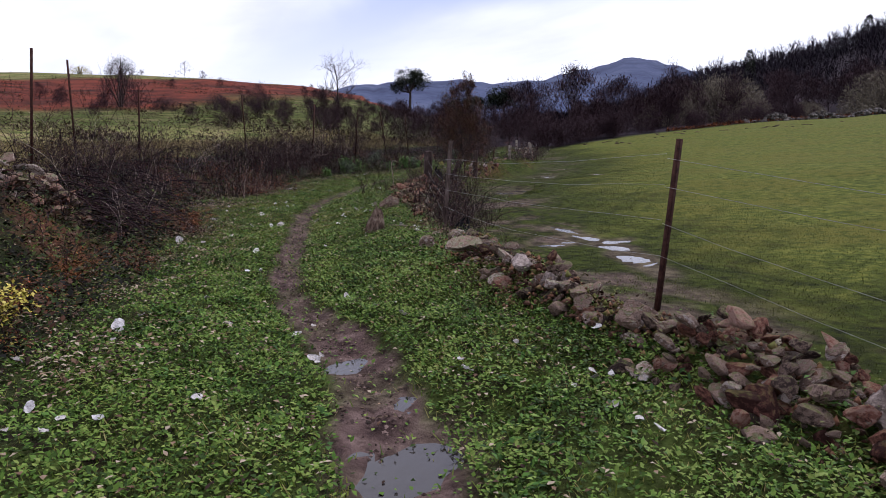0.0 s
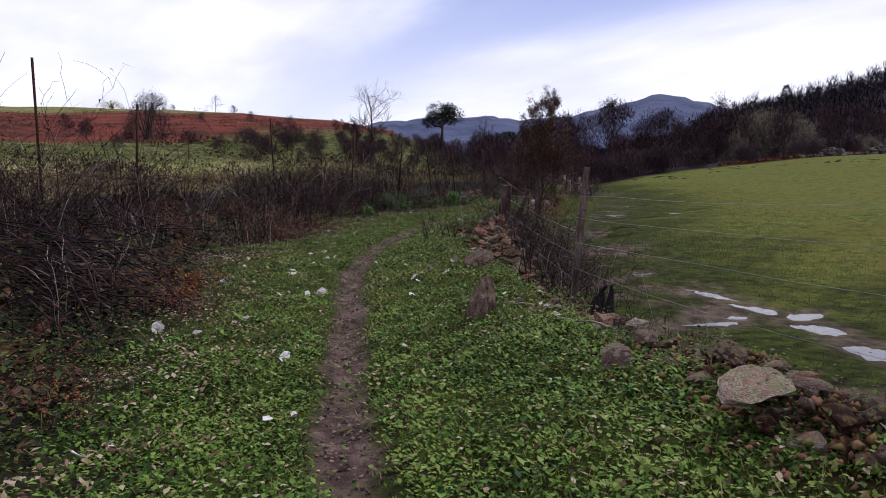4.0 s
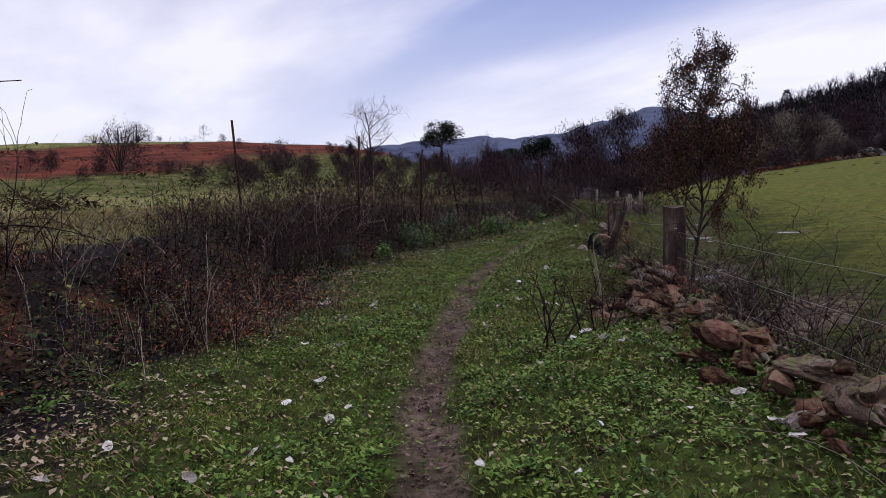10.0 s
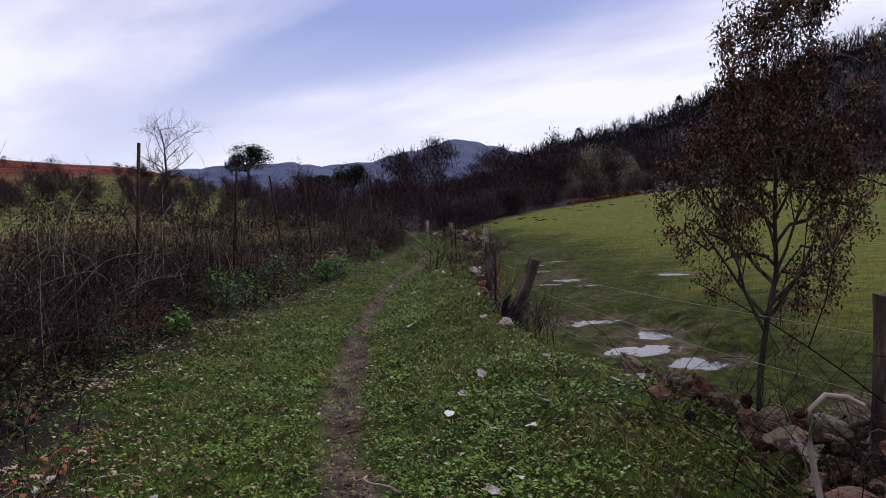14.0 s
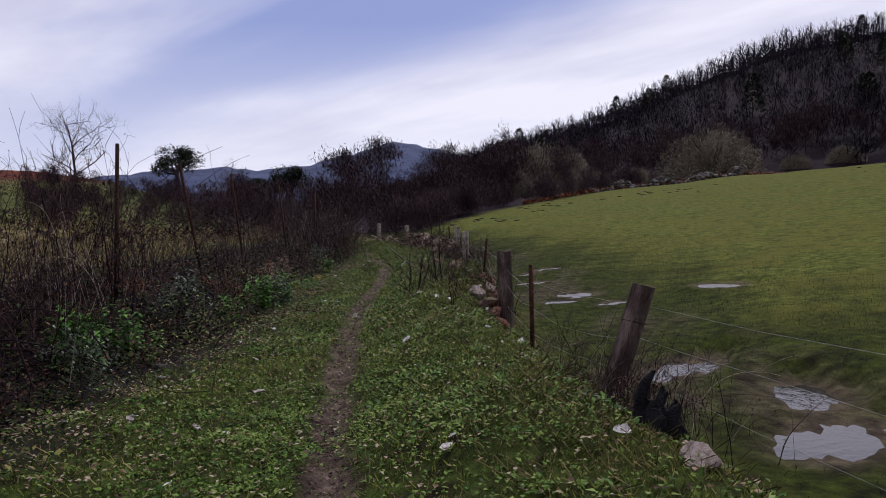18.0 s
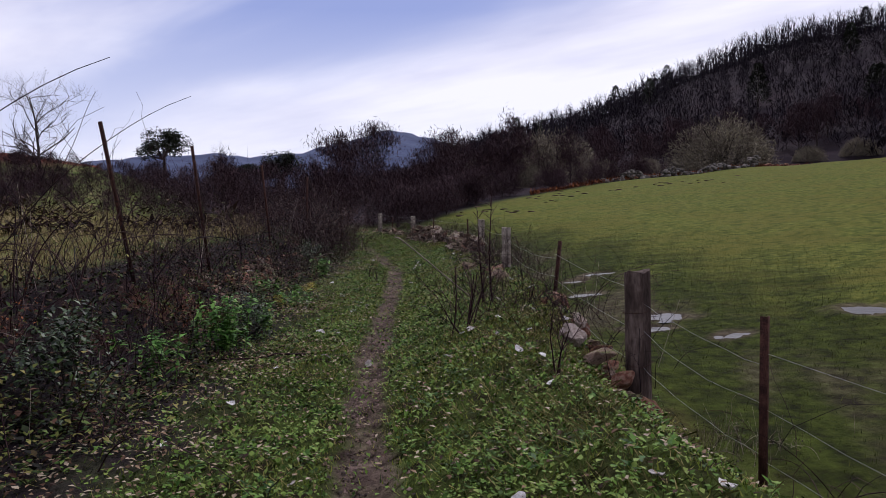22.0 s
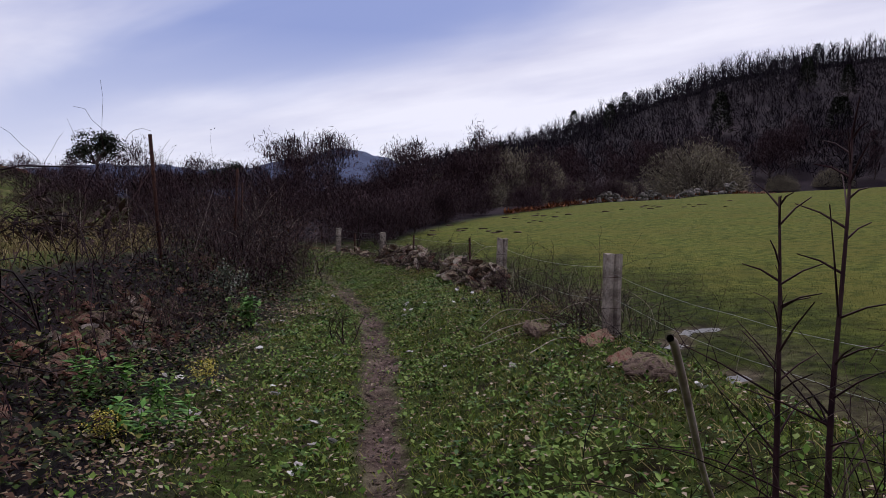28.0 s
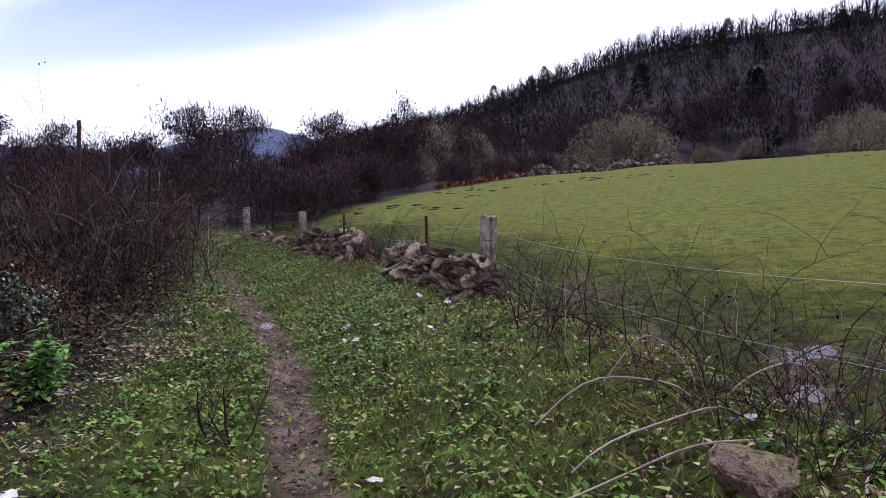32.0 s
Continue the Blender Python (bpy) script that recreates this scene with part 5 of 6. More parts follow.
# bare trees and thorn along the foot of the red hill
round_bush = dense_bush("thorn_bush", "rounded purple-grey leafless bush below the red hill", 96, 2.5, 4.6, 7000, PURPLE)
plant(round_bush, -27.0, 60, 1.0)
plant(round_bush, -23.5, 57, 0.55, 0.6)
plant(round_bush, -18.5, 58, 0.6, 0.7)
plant(round_bush, -13.5, 62, 0.6, 0.7)
for k in range(10):
    az = rng.uniform(-20, 10)
    plant(shrubs[k % 3], az, rng.uniform(50, 66) + max(0, az) * 2, rng.uniform(0.5, 1.0) * (0.55 if az < -12 else 1.1))
for k in range(26):
    az = rng.uniform(-12, 9)
    plant(shrubs[k % 3], az, rng.uniform(44, 100), rng.uniform(0.5, 1.2) * (0.55 if az < -2 else 1.0))
for k in range(40):
    az = rng.uniform(3, 21)
    plant(wood[k % 3], az, rng.uniform(64, 120), rng.uniform(0.28, 0.5))
for k in range(12):
    az = rng.uniform(-9, 6)
    plant(wood[k % 3], az, rng.uniform(46, 78), rng.uniform(0.16, 0.26) * (1.4 if az > 0 else 1.0))
for k in range(12):
    az = rng.uniform(-6, 7)
    plant(shrubs[k % 3], az, rng.uniform(38, 52), rng.uniform(0.3, 0.6) * (1.4 if az > 0 else 1.0))
for k in range(8):
    plant(bare[k % 3], rng.uniform(3, 13), rng.uniform(70, 120), rng.uniform(0.5, 0.8))
for k in range(34):
    az = rng.uniform(-22, -3)
    plant(shrubs[k % 3], az, rng.uniform(38, 56), rng.uniform(0.35, 0.75))
for k in range(9):
    az = rng.uniform(-35, -8)
    plant(shrubs[k % 3], az, rng.uniform(46, 70), rng.uniform(0.4, 0.9))
# the end of the lane
for x, y, s in ((7.5, 68, 0.42), (5.5, 64, 0.34), (9.5, 69, 0.4), (12.0, 72, 0.4), (4.0, 61, 0.3), (2.0, 60, 0.3), (8.8, 65, 0.28), (13.5, 86, 0.75), (15.5, 90, 0.7)):
    again(wood[rng.integers(3)], x, y, rng.uniform(0, 6.28), s)
# woods beyond the pasture
for k in range(60):
    az = rng.uniform(17, 66)
    edge = np.interp(az, [17, 20, 24, 31, 42, 47, 52, 62, 90], [52, 58, 66, 82, 105, 112, 114, 116, 114])
    plant(wood[k % 3], az, edge + rng.uniform(12, 45), rng.uniform(0.5, 0.85))
for az, r, s in ((40.5, 111, 1.9), (35.0, 98, 0.62), (55.0, 121, 1.6), (59.0, 122, 1.4), (49.0, 121, 0.7), (28.0, 104, 1.9), (24.5, 92, 1.3), (31.5, 92, 0.7), (63, 122, 1.3), (46.0, 119, 0.6)):
    plant(willows[k % 2], az, r, s)
    k += 1
for k in range(64):
    az = rng.uniform(13, 36)
    edge = np.interp(az, [13, 17, 20, 24, 31, 36], [42, 45, 52, 62, 78, 88])
    plant(shrubs[k % 3], az, edge + rng.uniform(0.5, 9), rng.uniform(0.5, 1.1))
# trees of the ridge
for k in range(300):
    az = 20 + 48 * (k + rng.uniform(0, 1)) / 300
    plant(slim[k % 3], az, rng.uniform(304, 334), rng.uniform(0.7, 1.15))
for k in range(16):
    az = rng.uniform(24, 68)
    plant(pines[k % 2], az, rng.uniform(160, 325), rng.uniform(0.7, 1.15))
plant(pines[0], 34.1, 318, 1.25)
# heath and low thorn in clumps over the field behind the hedge
rng = np.random.default_rng(14)
n = 110000
az, r = rng.uniform(-42, 6, n), 26 + 100 * rng.random(n) ** 1.5
x, y = -1 + r * np.sin(np.radians(az)), 20 + r * np.cos(np.radians(az))
clump = wobble(x, y, 0.21, 2.0) + 0.7 * wobble(x, y, 0.62, 5.0) + 0.3 * wobble(x, y, 1.9)
keep = (rng.random(n) < 0.03 + step(clump, 0.28, 0.95)) & (hedge_x(y) - x > 3.0)
x, y, clump = x[keep], y[keep], clump[keep]
at = np.stack([x, y, height(x, y) + rng.random(len(x)) * (0.12 + 0.9 * step(clump, 0.2, 1.2))], 1)
HEATH = material("winter_heath", [(0.018, 0.011, 0.012), (0.042, 0.026, 0.024), (0.075, 0.045, 0.034), (0.055, 0.055, 0.022)], 0.3, 0.9, 0.0, "island", 0.5)
thing("hill_heath", "dark brown heath and low thorn scattered over the hillside field", "heath", mesh=Geo().add(*leaves(rng, at, (0.15, 0.42), (0.05, 0.14), (-0.4, 1.0))).mesh("hill_heath", HEATH), kind="stuff")
# the twiggy heart of the hedge
n = 120000
y = rng.uniform(6, 62, n)
d = np.abs(rng.normal(0.9, 0.6, n))
x = hedge_x(y) - d
full = np.interp(y, [6, 20, 22, 24, 27.5, 29, 36, 42, 46, 62], [0.05, 0.08, 0.4, 0.85, 0.7, 0.25, 0.2, 0.2, 0.8, 1.0])
tuft = wobble(x, y, 1.6, 4.0) + 0.6 * wobble(x, y, 3.7, 1.0)
keep = rng.random(n) < full * (0.25 + 0.75 * step(tuft, -0.5, 0.6))
x, y, tuft = x[keep], y[keep], tuft[keep]
top = np.interp(y, [6, 20, 24, 28, 30, 38, 42, 48, 62], [0.35, 0.45, 0.75, 0.75, 0.5, 0.5, 0.5, 1.2, 1.6])
at = np.stack([x, y, height(x, y) + top * rng.random(len(x)) ** 1.2 * (0.5 + 0.5 * step(tuft, -0.6, 1.0))], 1)
thing("hedge_twigs", "dense purple-brown twigs filling the heart of the hedge", "hedge", mesh=Geo().add(*leaves(rng, at, (0.10, 0.34), (0.006, 0.014), (-0.3, 1.4))).mesh("hedge_twigs", CANE), kind="stuff")
# bramble and ivy leaves still green at the foot of the hedge
n = 26000
y = rng.uniform(8, 48, n)
x = hedge_x(y) - rng.normal(0.25, 0.55, n)
tuft = wobble(x, y, 1.1, 8.0) + 0.6 * wobble(x, y, 2.9, 3.0)
keep = rng.random(n) < np.interp(y, [8, 20, 26, 44, 48], [0.25, 0.4, 1, 1, 0.5]) * step(tuft, -0.1, 0.7)
x, y, tuft = x[keep], y[keep], tuft[keep]
at = np.stack([x, y, height(x, y) + 0.03 + 0.6 * rng.random(len(x)) ** 1.5 * step(tuft, 0, 1.1)], 1)
GREENBRAMBLE = material("green_bramble_leaf", [(0.014, 0.026, 0.008), (0.038, 0.070, 0.015), (0.085, 0.130, 0.028), (0.19, 0.17, 0.05)], 2.0, 0.6, 0.0, "island", 0.6)
thing("hedge_leaves", "green and yellowing bramble and ivy leaves along the hedge foot", "undergrowth", mesh=Geo().add(*leaves(rng, at, (0.03, 0.075), (0.022, 0.05), (-0.6, 0.9))).mesh("hedge_leaves", GREENBRAMBLE), kind="stuff")
# the wood on the slope, too many to count
rng = np.random.default_rng(12)
n_t, per = 3000, 85
az = np.radians(rng.uniform(10, 80, n_t))
rr = np.where(np.arange(n_t) < 480, rng.uniform(300, 342, n_t), 0)
rr = np.where(rr > 0, rr, np.where(np.degrees(az) < 22, rng.uniform(120, 320, n_t), np.sqrt(rng.uniform(116 ** 2, 338 ** 2, n_t))))
tx, ty = -1 + rr * np.sin(az), 20 + rr * np.cos(az)
tz = height(tx, ty)
th = rng.uniform(4, 8, n_t) * np.where(np.degrees(az) < 21, 0.55, 1.0)
idx = np.repeat(np.arange(n_t), per)
yaw, q = rng.uniform(0, 6.28, len(idx)), rng.uniform(0.05, 1, len(idx))
rad = th[idx] * 0.34 * np.sqrt(rng.uniform(0, 1, len(idx))) * np.sin(np.pi * np.clip(q, 0.12, 0.95)) ** 0.6
at = np.stack([tx[idx] + rad * np.cos(yaw), ty[idx] + rad * np.sin(yaw), tz[idx] + q * th[idx] * 0.85], 1)
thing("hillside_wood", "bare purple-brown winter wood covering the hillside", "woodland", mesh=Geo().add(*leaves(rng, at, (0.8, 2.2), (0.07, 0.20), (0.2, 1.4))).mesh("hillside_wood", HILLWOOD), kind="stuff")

az = np.radians(rng.uniform(17, 80, 26000))
rr = rng.uniform(312, 338, len(az))
x, y = -1 + rr * np.sin(az), 20 + rr * np.cos(az)
at = np.stack([x, y, height(x, y) + 2.6 * rng.random(len(x)) ** 1.4 * (0.6 + 0.4 * wobble(x, y, 0.2))], 1)
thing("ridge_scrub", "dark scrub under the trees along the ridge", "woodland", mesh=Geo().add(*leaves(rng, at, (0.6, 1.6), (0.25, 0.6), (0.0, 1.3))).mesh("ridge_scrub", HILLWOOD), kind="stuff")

# the stone wall at the far edge of the pasture
rng = np.random.default_rng(21)
g = Geo()
base = rock_mesh("far_stone", ROCK, 99, 1)
bv = np.array([v.co[:] for v in base.vertices])
bf = np.array([p.vertices[:] for p in base.polygons])
for k in range(420):
    az = rng.uniform(31.5, 42.6)
    r = np.interp(az, [31, 42.6], [79, 102]) + rng.normal(0, 0.35)
    x, y = polar(az, r)
    hh = 1.0 * (0.55 + 0.45 * math.sin(az * 2.1)) + (0.5 if az > 41.8 else 0)
    s = rng.uniform(0.35, 0.75)
    a = rng.uniform(0, 6.28)
    rot = np.array([[math.cos(a), -math.sin(a), 0], [math.sin(a), math.cos(a), 0], [0, 0, 0.7]])
    g.add(bv @ rot.T * s + (x, y, gz(x, y) + rng.uniform(0.05, max(0.2, hh))), bf)
thing("far_stone_wall", "pale dry-stone wall at the far edge of the pasture", "stone wall", mesh=g.mesh("far_stone_wall", FARSTONE), kind="stuff")
g = Geo()
for k in range(260):
    az = rng.uniform(43, 66)
    x, y = polar(az, np.interp(az, [43, 47, 52, 66], [103, 109, 112, 114]) + rng.normal(0, 0.4))
    s = rng.uniform(0.4, 0.8)
    g.add(bv * (s, s, s * 0.8) + (x, y, gz(x, y) + rng.uniform(0, 0.4)), bf)
thing("far_earth_bank", "low reddish earth and stone bank beyond the pasture", "bank", mesh=g.mesh("far_earth_bank", REDROCK), kind="stuff")

# molehills in the pasture
rng = np.random.default_rng(31)
mh = rock_mesh("molehill", material("dark_earth", [(0.03, 0.02, 0.015), (0.06, 0.042, 0.032), (0.10, 0.07, 0.05)], 12, 1.0, 0.8, "object"), 120, 2, 2)
for k in range(70):
    c = rng.integers(6)
    az, r = (24, 26, 30, 36, 50, 60)[c] + rng.normal(0, 2.4), (50, 62, 60, 66, 70, 80)[c] + rng.normal(0, 3.5)
    x, y = polar(az, r)
    if x - float(wall_x(y)) < 4:
        continue
    ob = thing("molehill", "small dark earth mound in the pasture grass", "molehill", (x, y, gz(x, y)), mh, "molehills")
    s = rng.uniform(0.25, 0.6)
    ob.scale, ob.rotation_euler = (s, s * 0.8, s * 0.22), (0, 0, rng.uniform(0, 6.28))

# ---- dead leaves and pale scraps in the grass ----
LEAVES = []
for k in range(5):
    rng = np.random.default_rng(300 + k)
    bm = bmesh.new()
    bmesh.ops.create_grid(bm, x_segments=4, y_segments=4, size=0.5)
    for v in bm.verts:
        r = math.hypot(v.co.x, v.co.y)
        ang = math.atan2(v.co.y, v.co.x)
        q = (0.9 + 0.07 * math.cos(3 * ang + k) + 0.04 * rng.normal()) * (0.5 / max(0.5, r)) ** 0.8
        v.co.x *= q
        v.co.y *= q * 0.75
        v.co.z = 0.25 * r * r + 0.12 * math.sin(5 * v.co.x + k) * math.cos(4 * v.co.y) + 0.03 * rng.normal()
    bmesh.ops.solidify(bm, geom=bm.faces[:], thickness=0.03)
    me = bpy.data.meshes.new("dead_leaf")
    bm.to_mesh(me)
    bm.free()
    me.materials.append(DEADLEAF)
    LEAVES.append(me)
SPOTS = [(-2.35, 5.86), (-1.52, 6.04), (-2.67, 11.02), (-2.02, 9.67), (-1.72, 8.44), (-2.96, 16.26), (-2.85, 14.26), (-1.3, 14.28), (-0.67, 13.89), (-3.17, 14.98), (-2.73, 20.75), (-0.76, 19.2),
         (-0.92, 28.02), (1.18, 32.97), (1.32, 37.31), (-2.59, 12.52), (-2.21, 12.65), (-1.14, 11.88), (-3.28, 10.48), (-0.7, 17.0), (-0.75, 17.2), (-0.6, 16.8), (-0.85, 17.4), (-0.7, 17.6)]
rng = np.random.default_rng(44)
for k in range(215):
    y = 3.5 + 43 * rng.uniform(0, 1) ** 1.2
    x = rng.uniform(float(hedge_x(y)) + 0.2, float(wall_x(y)) + 0.2)
    if abs(x - float(trail_x(y))) > 0.25:
        SPOTS.append((x, y))
        if rng.random() < 0.3:
            SPOTS.append((x + rng.normal(0, 0.12), y + rng.normal(0, 0.15)))
for k, (x, y) in enumerate(SPOTS):
    s = rng.uniform(0.045, 0.115) * (1.4 if k < 24 else 1.0)
    ob = thing("dead_leaf", "curled pale grey dead leaf lying in the grass", "leaf", (x, y, gz(x, y) + 0.035), LEAVES[k % 5], "dead leaves")
    ob.scale, ob.rotation_euler = (s, s, s), (rng.uniform(-0.5, 0.5), rng.uniform(-0.5, 0.5), rng.uniform(0, 6.28))

# fallen branches
for x, y, turn, L, mat, lab in ((0.3, 10.0, 40, 0.6, PALECANE, "bleached stick lying in the grass"), (-0.1, 10.9, 60, 0.4, PALECANE, "bleached stick lying in the grass"), (0.2, 33.5, 80, 0.9, CANE, "dead twig beside the path"), (-1.5, 20.6, 30, 0.4, PALECANE, "short bleached stick in the grass")):
    rng = np.random.default_rng(int(y * 7))
    t = np.linspace(-0.5, 0.5, 9)
    g = Geo().tube(np.stack([t * L, 0.04 * L * np.sin(t * 5), 0.02 + 0 * t], 1) + rng.normal(0, 0.008, (9, 3)), 0.018 if L > 1 else 0.01, 0.006, 6)
    ob = thing("fallen_branch", lab, "branch", (x, y, gz(x, y) + 0.02), g.mesh("fallen_branch", mat))
    ob.rotation_euler[2] = radians(90 + turn)

# ---- grass and weeds, too many to count ----
rng = np.random.default_rng(50)


def cover_points(n, y0, y1, left, right):
    y = rng.uniform(y0, y1, n)
    a, b = left(y), right(y)
    x = a + (b - a) * rng.uniform(0, 1, n)
    return x, y


def lane_points(n, y0, y1, patch=0.0):
    x, y = cover_points(n, y0, y1, lambda q: hedge_x(q) - 1.2, lambda q: wall_x(q) + 0.9)
    off = np.abs(x - trail_x(y))
    w = 0.125 + 0.06 * wobble(x, y, 3.1, 1.0) + 0.04 * wobble(x, y, 0.9) + 0.14 * np.exp(-((y - 3.5) / 2.5) ** 2)
    keep = rng.random(n) < (np.interp(y, [0, 12, 20, 23, 34, 37, 60], [0.04, 0.06, 0.12, 0.2, 0.2, 0.1, 0.25]) + 0.95 * step(off, w, w + 0.16)) * (0.55 + 0.45 * step(wobble(x, y, 1.7, 4.0), -0.7, 0.5))
    if patch:
        keep &= rng.random(n) < 0.3 + 0.7 * step(patch * (wobble(x, y, 1.05, 7.0) + 0.6 * wobble(x, y, 2.6, 2.0)), -0.25, 0.35)
    keep &= rng.random(n) > 0.8 * step(hedge_x(y) - x + 0.5 * wobble(x, y, 1.9, 3.0), -1.3, 0.0)
    if patch > 0:
        keep &= rng.random(n) > 0.6 * step(x - wall_x(y) + 0.35 * wobble(x, y, 1.6, 2.0), -1.1, -0.4) * step(y, 17, 21)
        keep &= rng.random(n) > 0.62 * step(trail_x(y) - x + 0.5 * wobble(x, y, 1.4, 6.0), 0.5, 1.9) * step(y, 8, 12)
    dx = x - wall_x(y)
    bare_earth = (np.exp(-((y - 40.6) / 1.6) ** 2) + np.exp(-((y - 3.0) / 1.6) ** 2)) * step(dx, -0.4, 0.1)
    keep &= rng.random(n) > 0.45 * bare_earth
    x, y = x[keep], y[keep]
    # weeds stand higher in clumps
    lift = 0.085 * rng.random(len(x)) * step(wobble(x, y, 5.5, 1.0) + 0.5 * wobble(x, y, 13.0), -0.3, 0.7)
    return np.stack([x, y, height(x, y) + (lift if patch > 0 else 0)], 1)


at = lane_points(360000, 1.5, 30, 1.0)
thing("lane_weeds", "low broad-leaved green weeds carpeting the lane", "weeds", mesh=Geo().add(*leaves(rng, at + (0, 0, 0.012), (0.015, 0.044), (0.012, 0.030), (-0.2, 1.0))).mesh("lane_weeds", LEAF_GREEN), kind="stuff")
at = lane_points(90000, 1.5, 10)
thing("lane_weeds", "low broad-leaved green weeds carpeting the lane", "weeds", mesh=Geo().add(*leaves(rng, at + (0, 0, 0.02), (0.016, 0.05), (0.012, 0.034), (0.0, 0.9))).mesh("lane_weeds", LEAF_GREEN), kind="stuff")
at = lane_points(180000, 30, 58, 1.0)
thing("lane_weeds", "low broad-leaved green weeds carpeting the lane", "weeds", mesh=Geo().add(*leaves(rng, at + (0, 0, 0.012), (0.02, 0.06), (0.014, 0.038), (0.0, 1.0))).mesh("lane_weeds", LEAF_GREEN), kind="stuff")
at = lane_points(150000, 1.5, 58)
thing("lane_grass", "short green and yellowing grass of the lane", "grass", mesh=Geo().add(*blades(rng, at, (0.015, 0.055), (0.004, 0.009), 1.7)).mesh("lane_grass", GRASS), kind="stuff")
x, y = cover_points(170000, 2, 60, lambda q: wall_x(q) + 0.7, lambda q: wall_x(q) + 12)
keep = rng.random(len(x)) < (1 - step(x - wall_x(y), 2, 12)) * (0.35 + 0.65 * step(x - wall_x(y) + 1.5 * wobble(x, y, 0.9), 2.6, 5))
x, y = x[keep], y[keep]
at = np.stack([x, y, height(x, y)], 1)
for px, py, a_, b_, turn, _ in PUDDLES:
    c, s = math.cos(radians(turn)), math.sin(radians(turn))
    u, v = (at[:, 0] - px) * c + (at[:, 1] - py) * s, -(at[:, 0] - px) * s + (at[:, 1] - py) * c
    at = at[np.hypot(u / (a_ + 0.25), v / (b_ + 0.25)) > 1.15]
thing("pasture_grass", "short grazed green pasture grass", "grass", mesh=Geo().add(*blades(rng, at, (0.012, 0.04), (0.005, 0.011), 1.4)).mesh("pasture_grass", PASTURE), kind="stuff")
x, y = cover_points(70000, 4, 60, lambda q: hedge_x(q) - 14, lambda q: hedge_x(q) - 1.9)
at = np.stack([x, y, height(x, y)], 1)
thing("straw_grass", "tall dry yellow grass behind the hedge", "grass", mesh=Geo().add(*blades(rng, at, (0.06, 0.24), (0.006, 0.016), 0.9)).mesh("straw_grass", STRAW), kind="stuff")

at = lane_points(44000, 1.5, 58)
CRUMB = material("wet_leaf_crumbs", [(0.018, 0.012, 0.009), (0.05, 0.032, 0.022), (0.11, 0.075, 0.05)], 3, 0.7, 0.0, "island", 0.7)
LITTER = material("brown_leaf_litter", [(0.03, 0.018, 0.014), (0.09, 0.052, 0.034), (0.19, 0.125, 0.078), (0.32, 0.26, 0.19)], 3, 0.8, 0.0, "island", 0.7)
thing("leaf_litter", "small brown and tan fallen leaves among the grass", "leaf litter", mesh=Geo().add(*leaves(rng, at + (0, 0, 0.03), (0.02, 0.055), (0.015, 0.035), (-0.3, 0.5))).mesh("leaf_litter", LITTER), kind="stuff")
y = rng.uniform(4, 50, 34000)
x = hedge_x(y) + rng.normal(0.45, 0.6, len(y))
keep = rng.random(len(y)) < step(wobble(x, y, 1.3, 2.0) + 0.5 * wobble(x, y, 3.3), -0.5, 0.6)
x, y = x[keep], y[keep]
at = np.stack([x, y, height(x, y) + 0.02 + 0.05 * rng.random(len(x))], 1)
thing("hedge_litter", "brown and purple dead leaves drifted along the hedge foot", "leaf litter", mesh=Geo().add(*leaves(rng, at, (0.02, 0.06), (0.015, 0.04), (-0.4, 0.7))).mesh("hedge_litter", LITTER), kind="stuff")
y = rng.uniform(2, 56, 7000)
x = trail_x(y) + rng.normal(0, 0.14, len(y))
at = np.stack([x, y, height(x, y) + 0.006], 1)
for px, py, a_, b_, turn, _ in PUDDLES[:3]:
    at = at[np.hypot(at[:, 0] - px, at[:, 1] - py) > a_ * 1.3]
thing("trail_litter", "dark wet leaves and crumbs of earth on the trodden path", "leaf litter", mesh=Geo().add(*leaves(rng, at, (0.015, 0.05), (0.012, 0.035), (-0.15, 0.35))).mesh("trail_litter", CRUMB), kind="stuff")
yb = tree("yellow_shrub", "low shrub with yellow autumn leaves", 17, 0.7, 0.012, 0.1, 3, 0.7, 8, YELLOWLEAF, 420, (0.04, 0.08), 0.07, category="shrub")
set_at(yb, -3.0, 5.4, 0.0, 0.7)
again(yb, 0.95, 37.6, 2.0, 0.35)
again(yb, 1.75, 39.0, 1.0, 0.4)

# rosettes of broad weeds and small docks, in clumps
BROAD = material("broad_weed_leaf", [(0.016, 0.040, 0.008), (0.040, 0.095, 0.016), (0.085, 0.165, 0.028), (0.16, 0.23, 0.05)], 2.2, 0.55, 0.0, "island", 0.5, spec=0.06)
y = rng.uniform(2.5, 48, 3400)
x = hedge_x(y) + (wall_x(y) + 0.3 - hedge_x(y)) * rng.random(len(y))
keep = (np.abs(x - trail_x(y)) > 0.3) & (rng.random(len(y)) < 0.08 + 0.92 * step(wobble(x, y, 1.25, 9.0) + 0.5 * wobble(x, y, 3.0, 4.0), 0.05, 0.6))
x, y = np.repeat(x[keep], 9), np.repeat(y[keep], 9)
x, y = x + rng.normal(0, 0.035, len(x)), y + rng.normal(0, 0.035, len(y))
at = np.stack([x, y, height(x, y) + 0.015 + 0.05 * rng.random(len(x))], 1)
thing("broad_weeds", "clumps of broad dark-green weed leaves in the lane", "weeds", mesh=Geo().add(*leaves(rng, at, (0.03, 0.068), (0.02, 0.038), (0.0, 0.9))).mesh("broad_weeds", BROAD), kind="stuff")
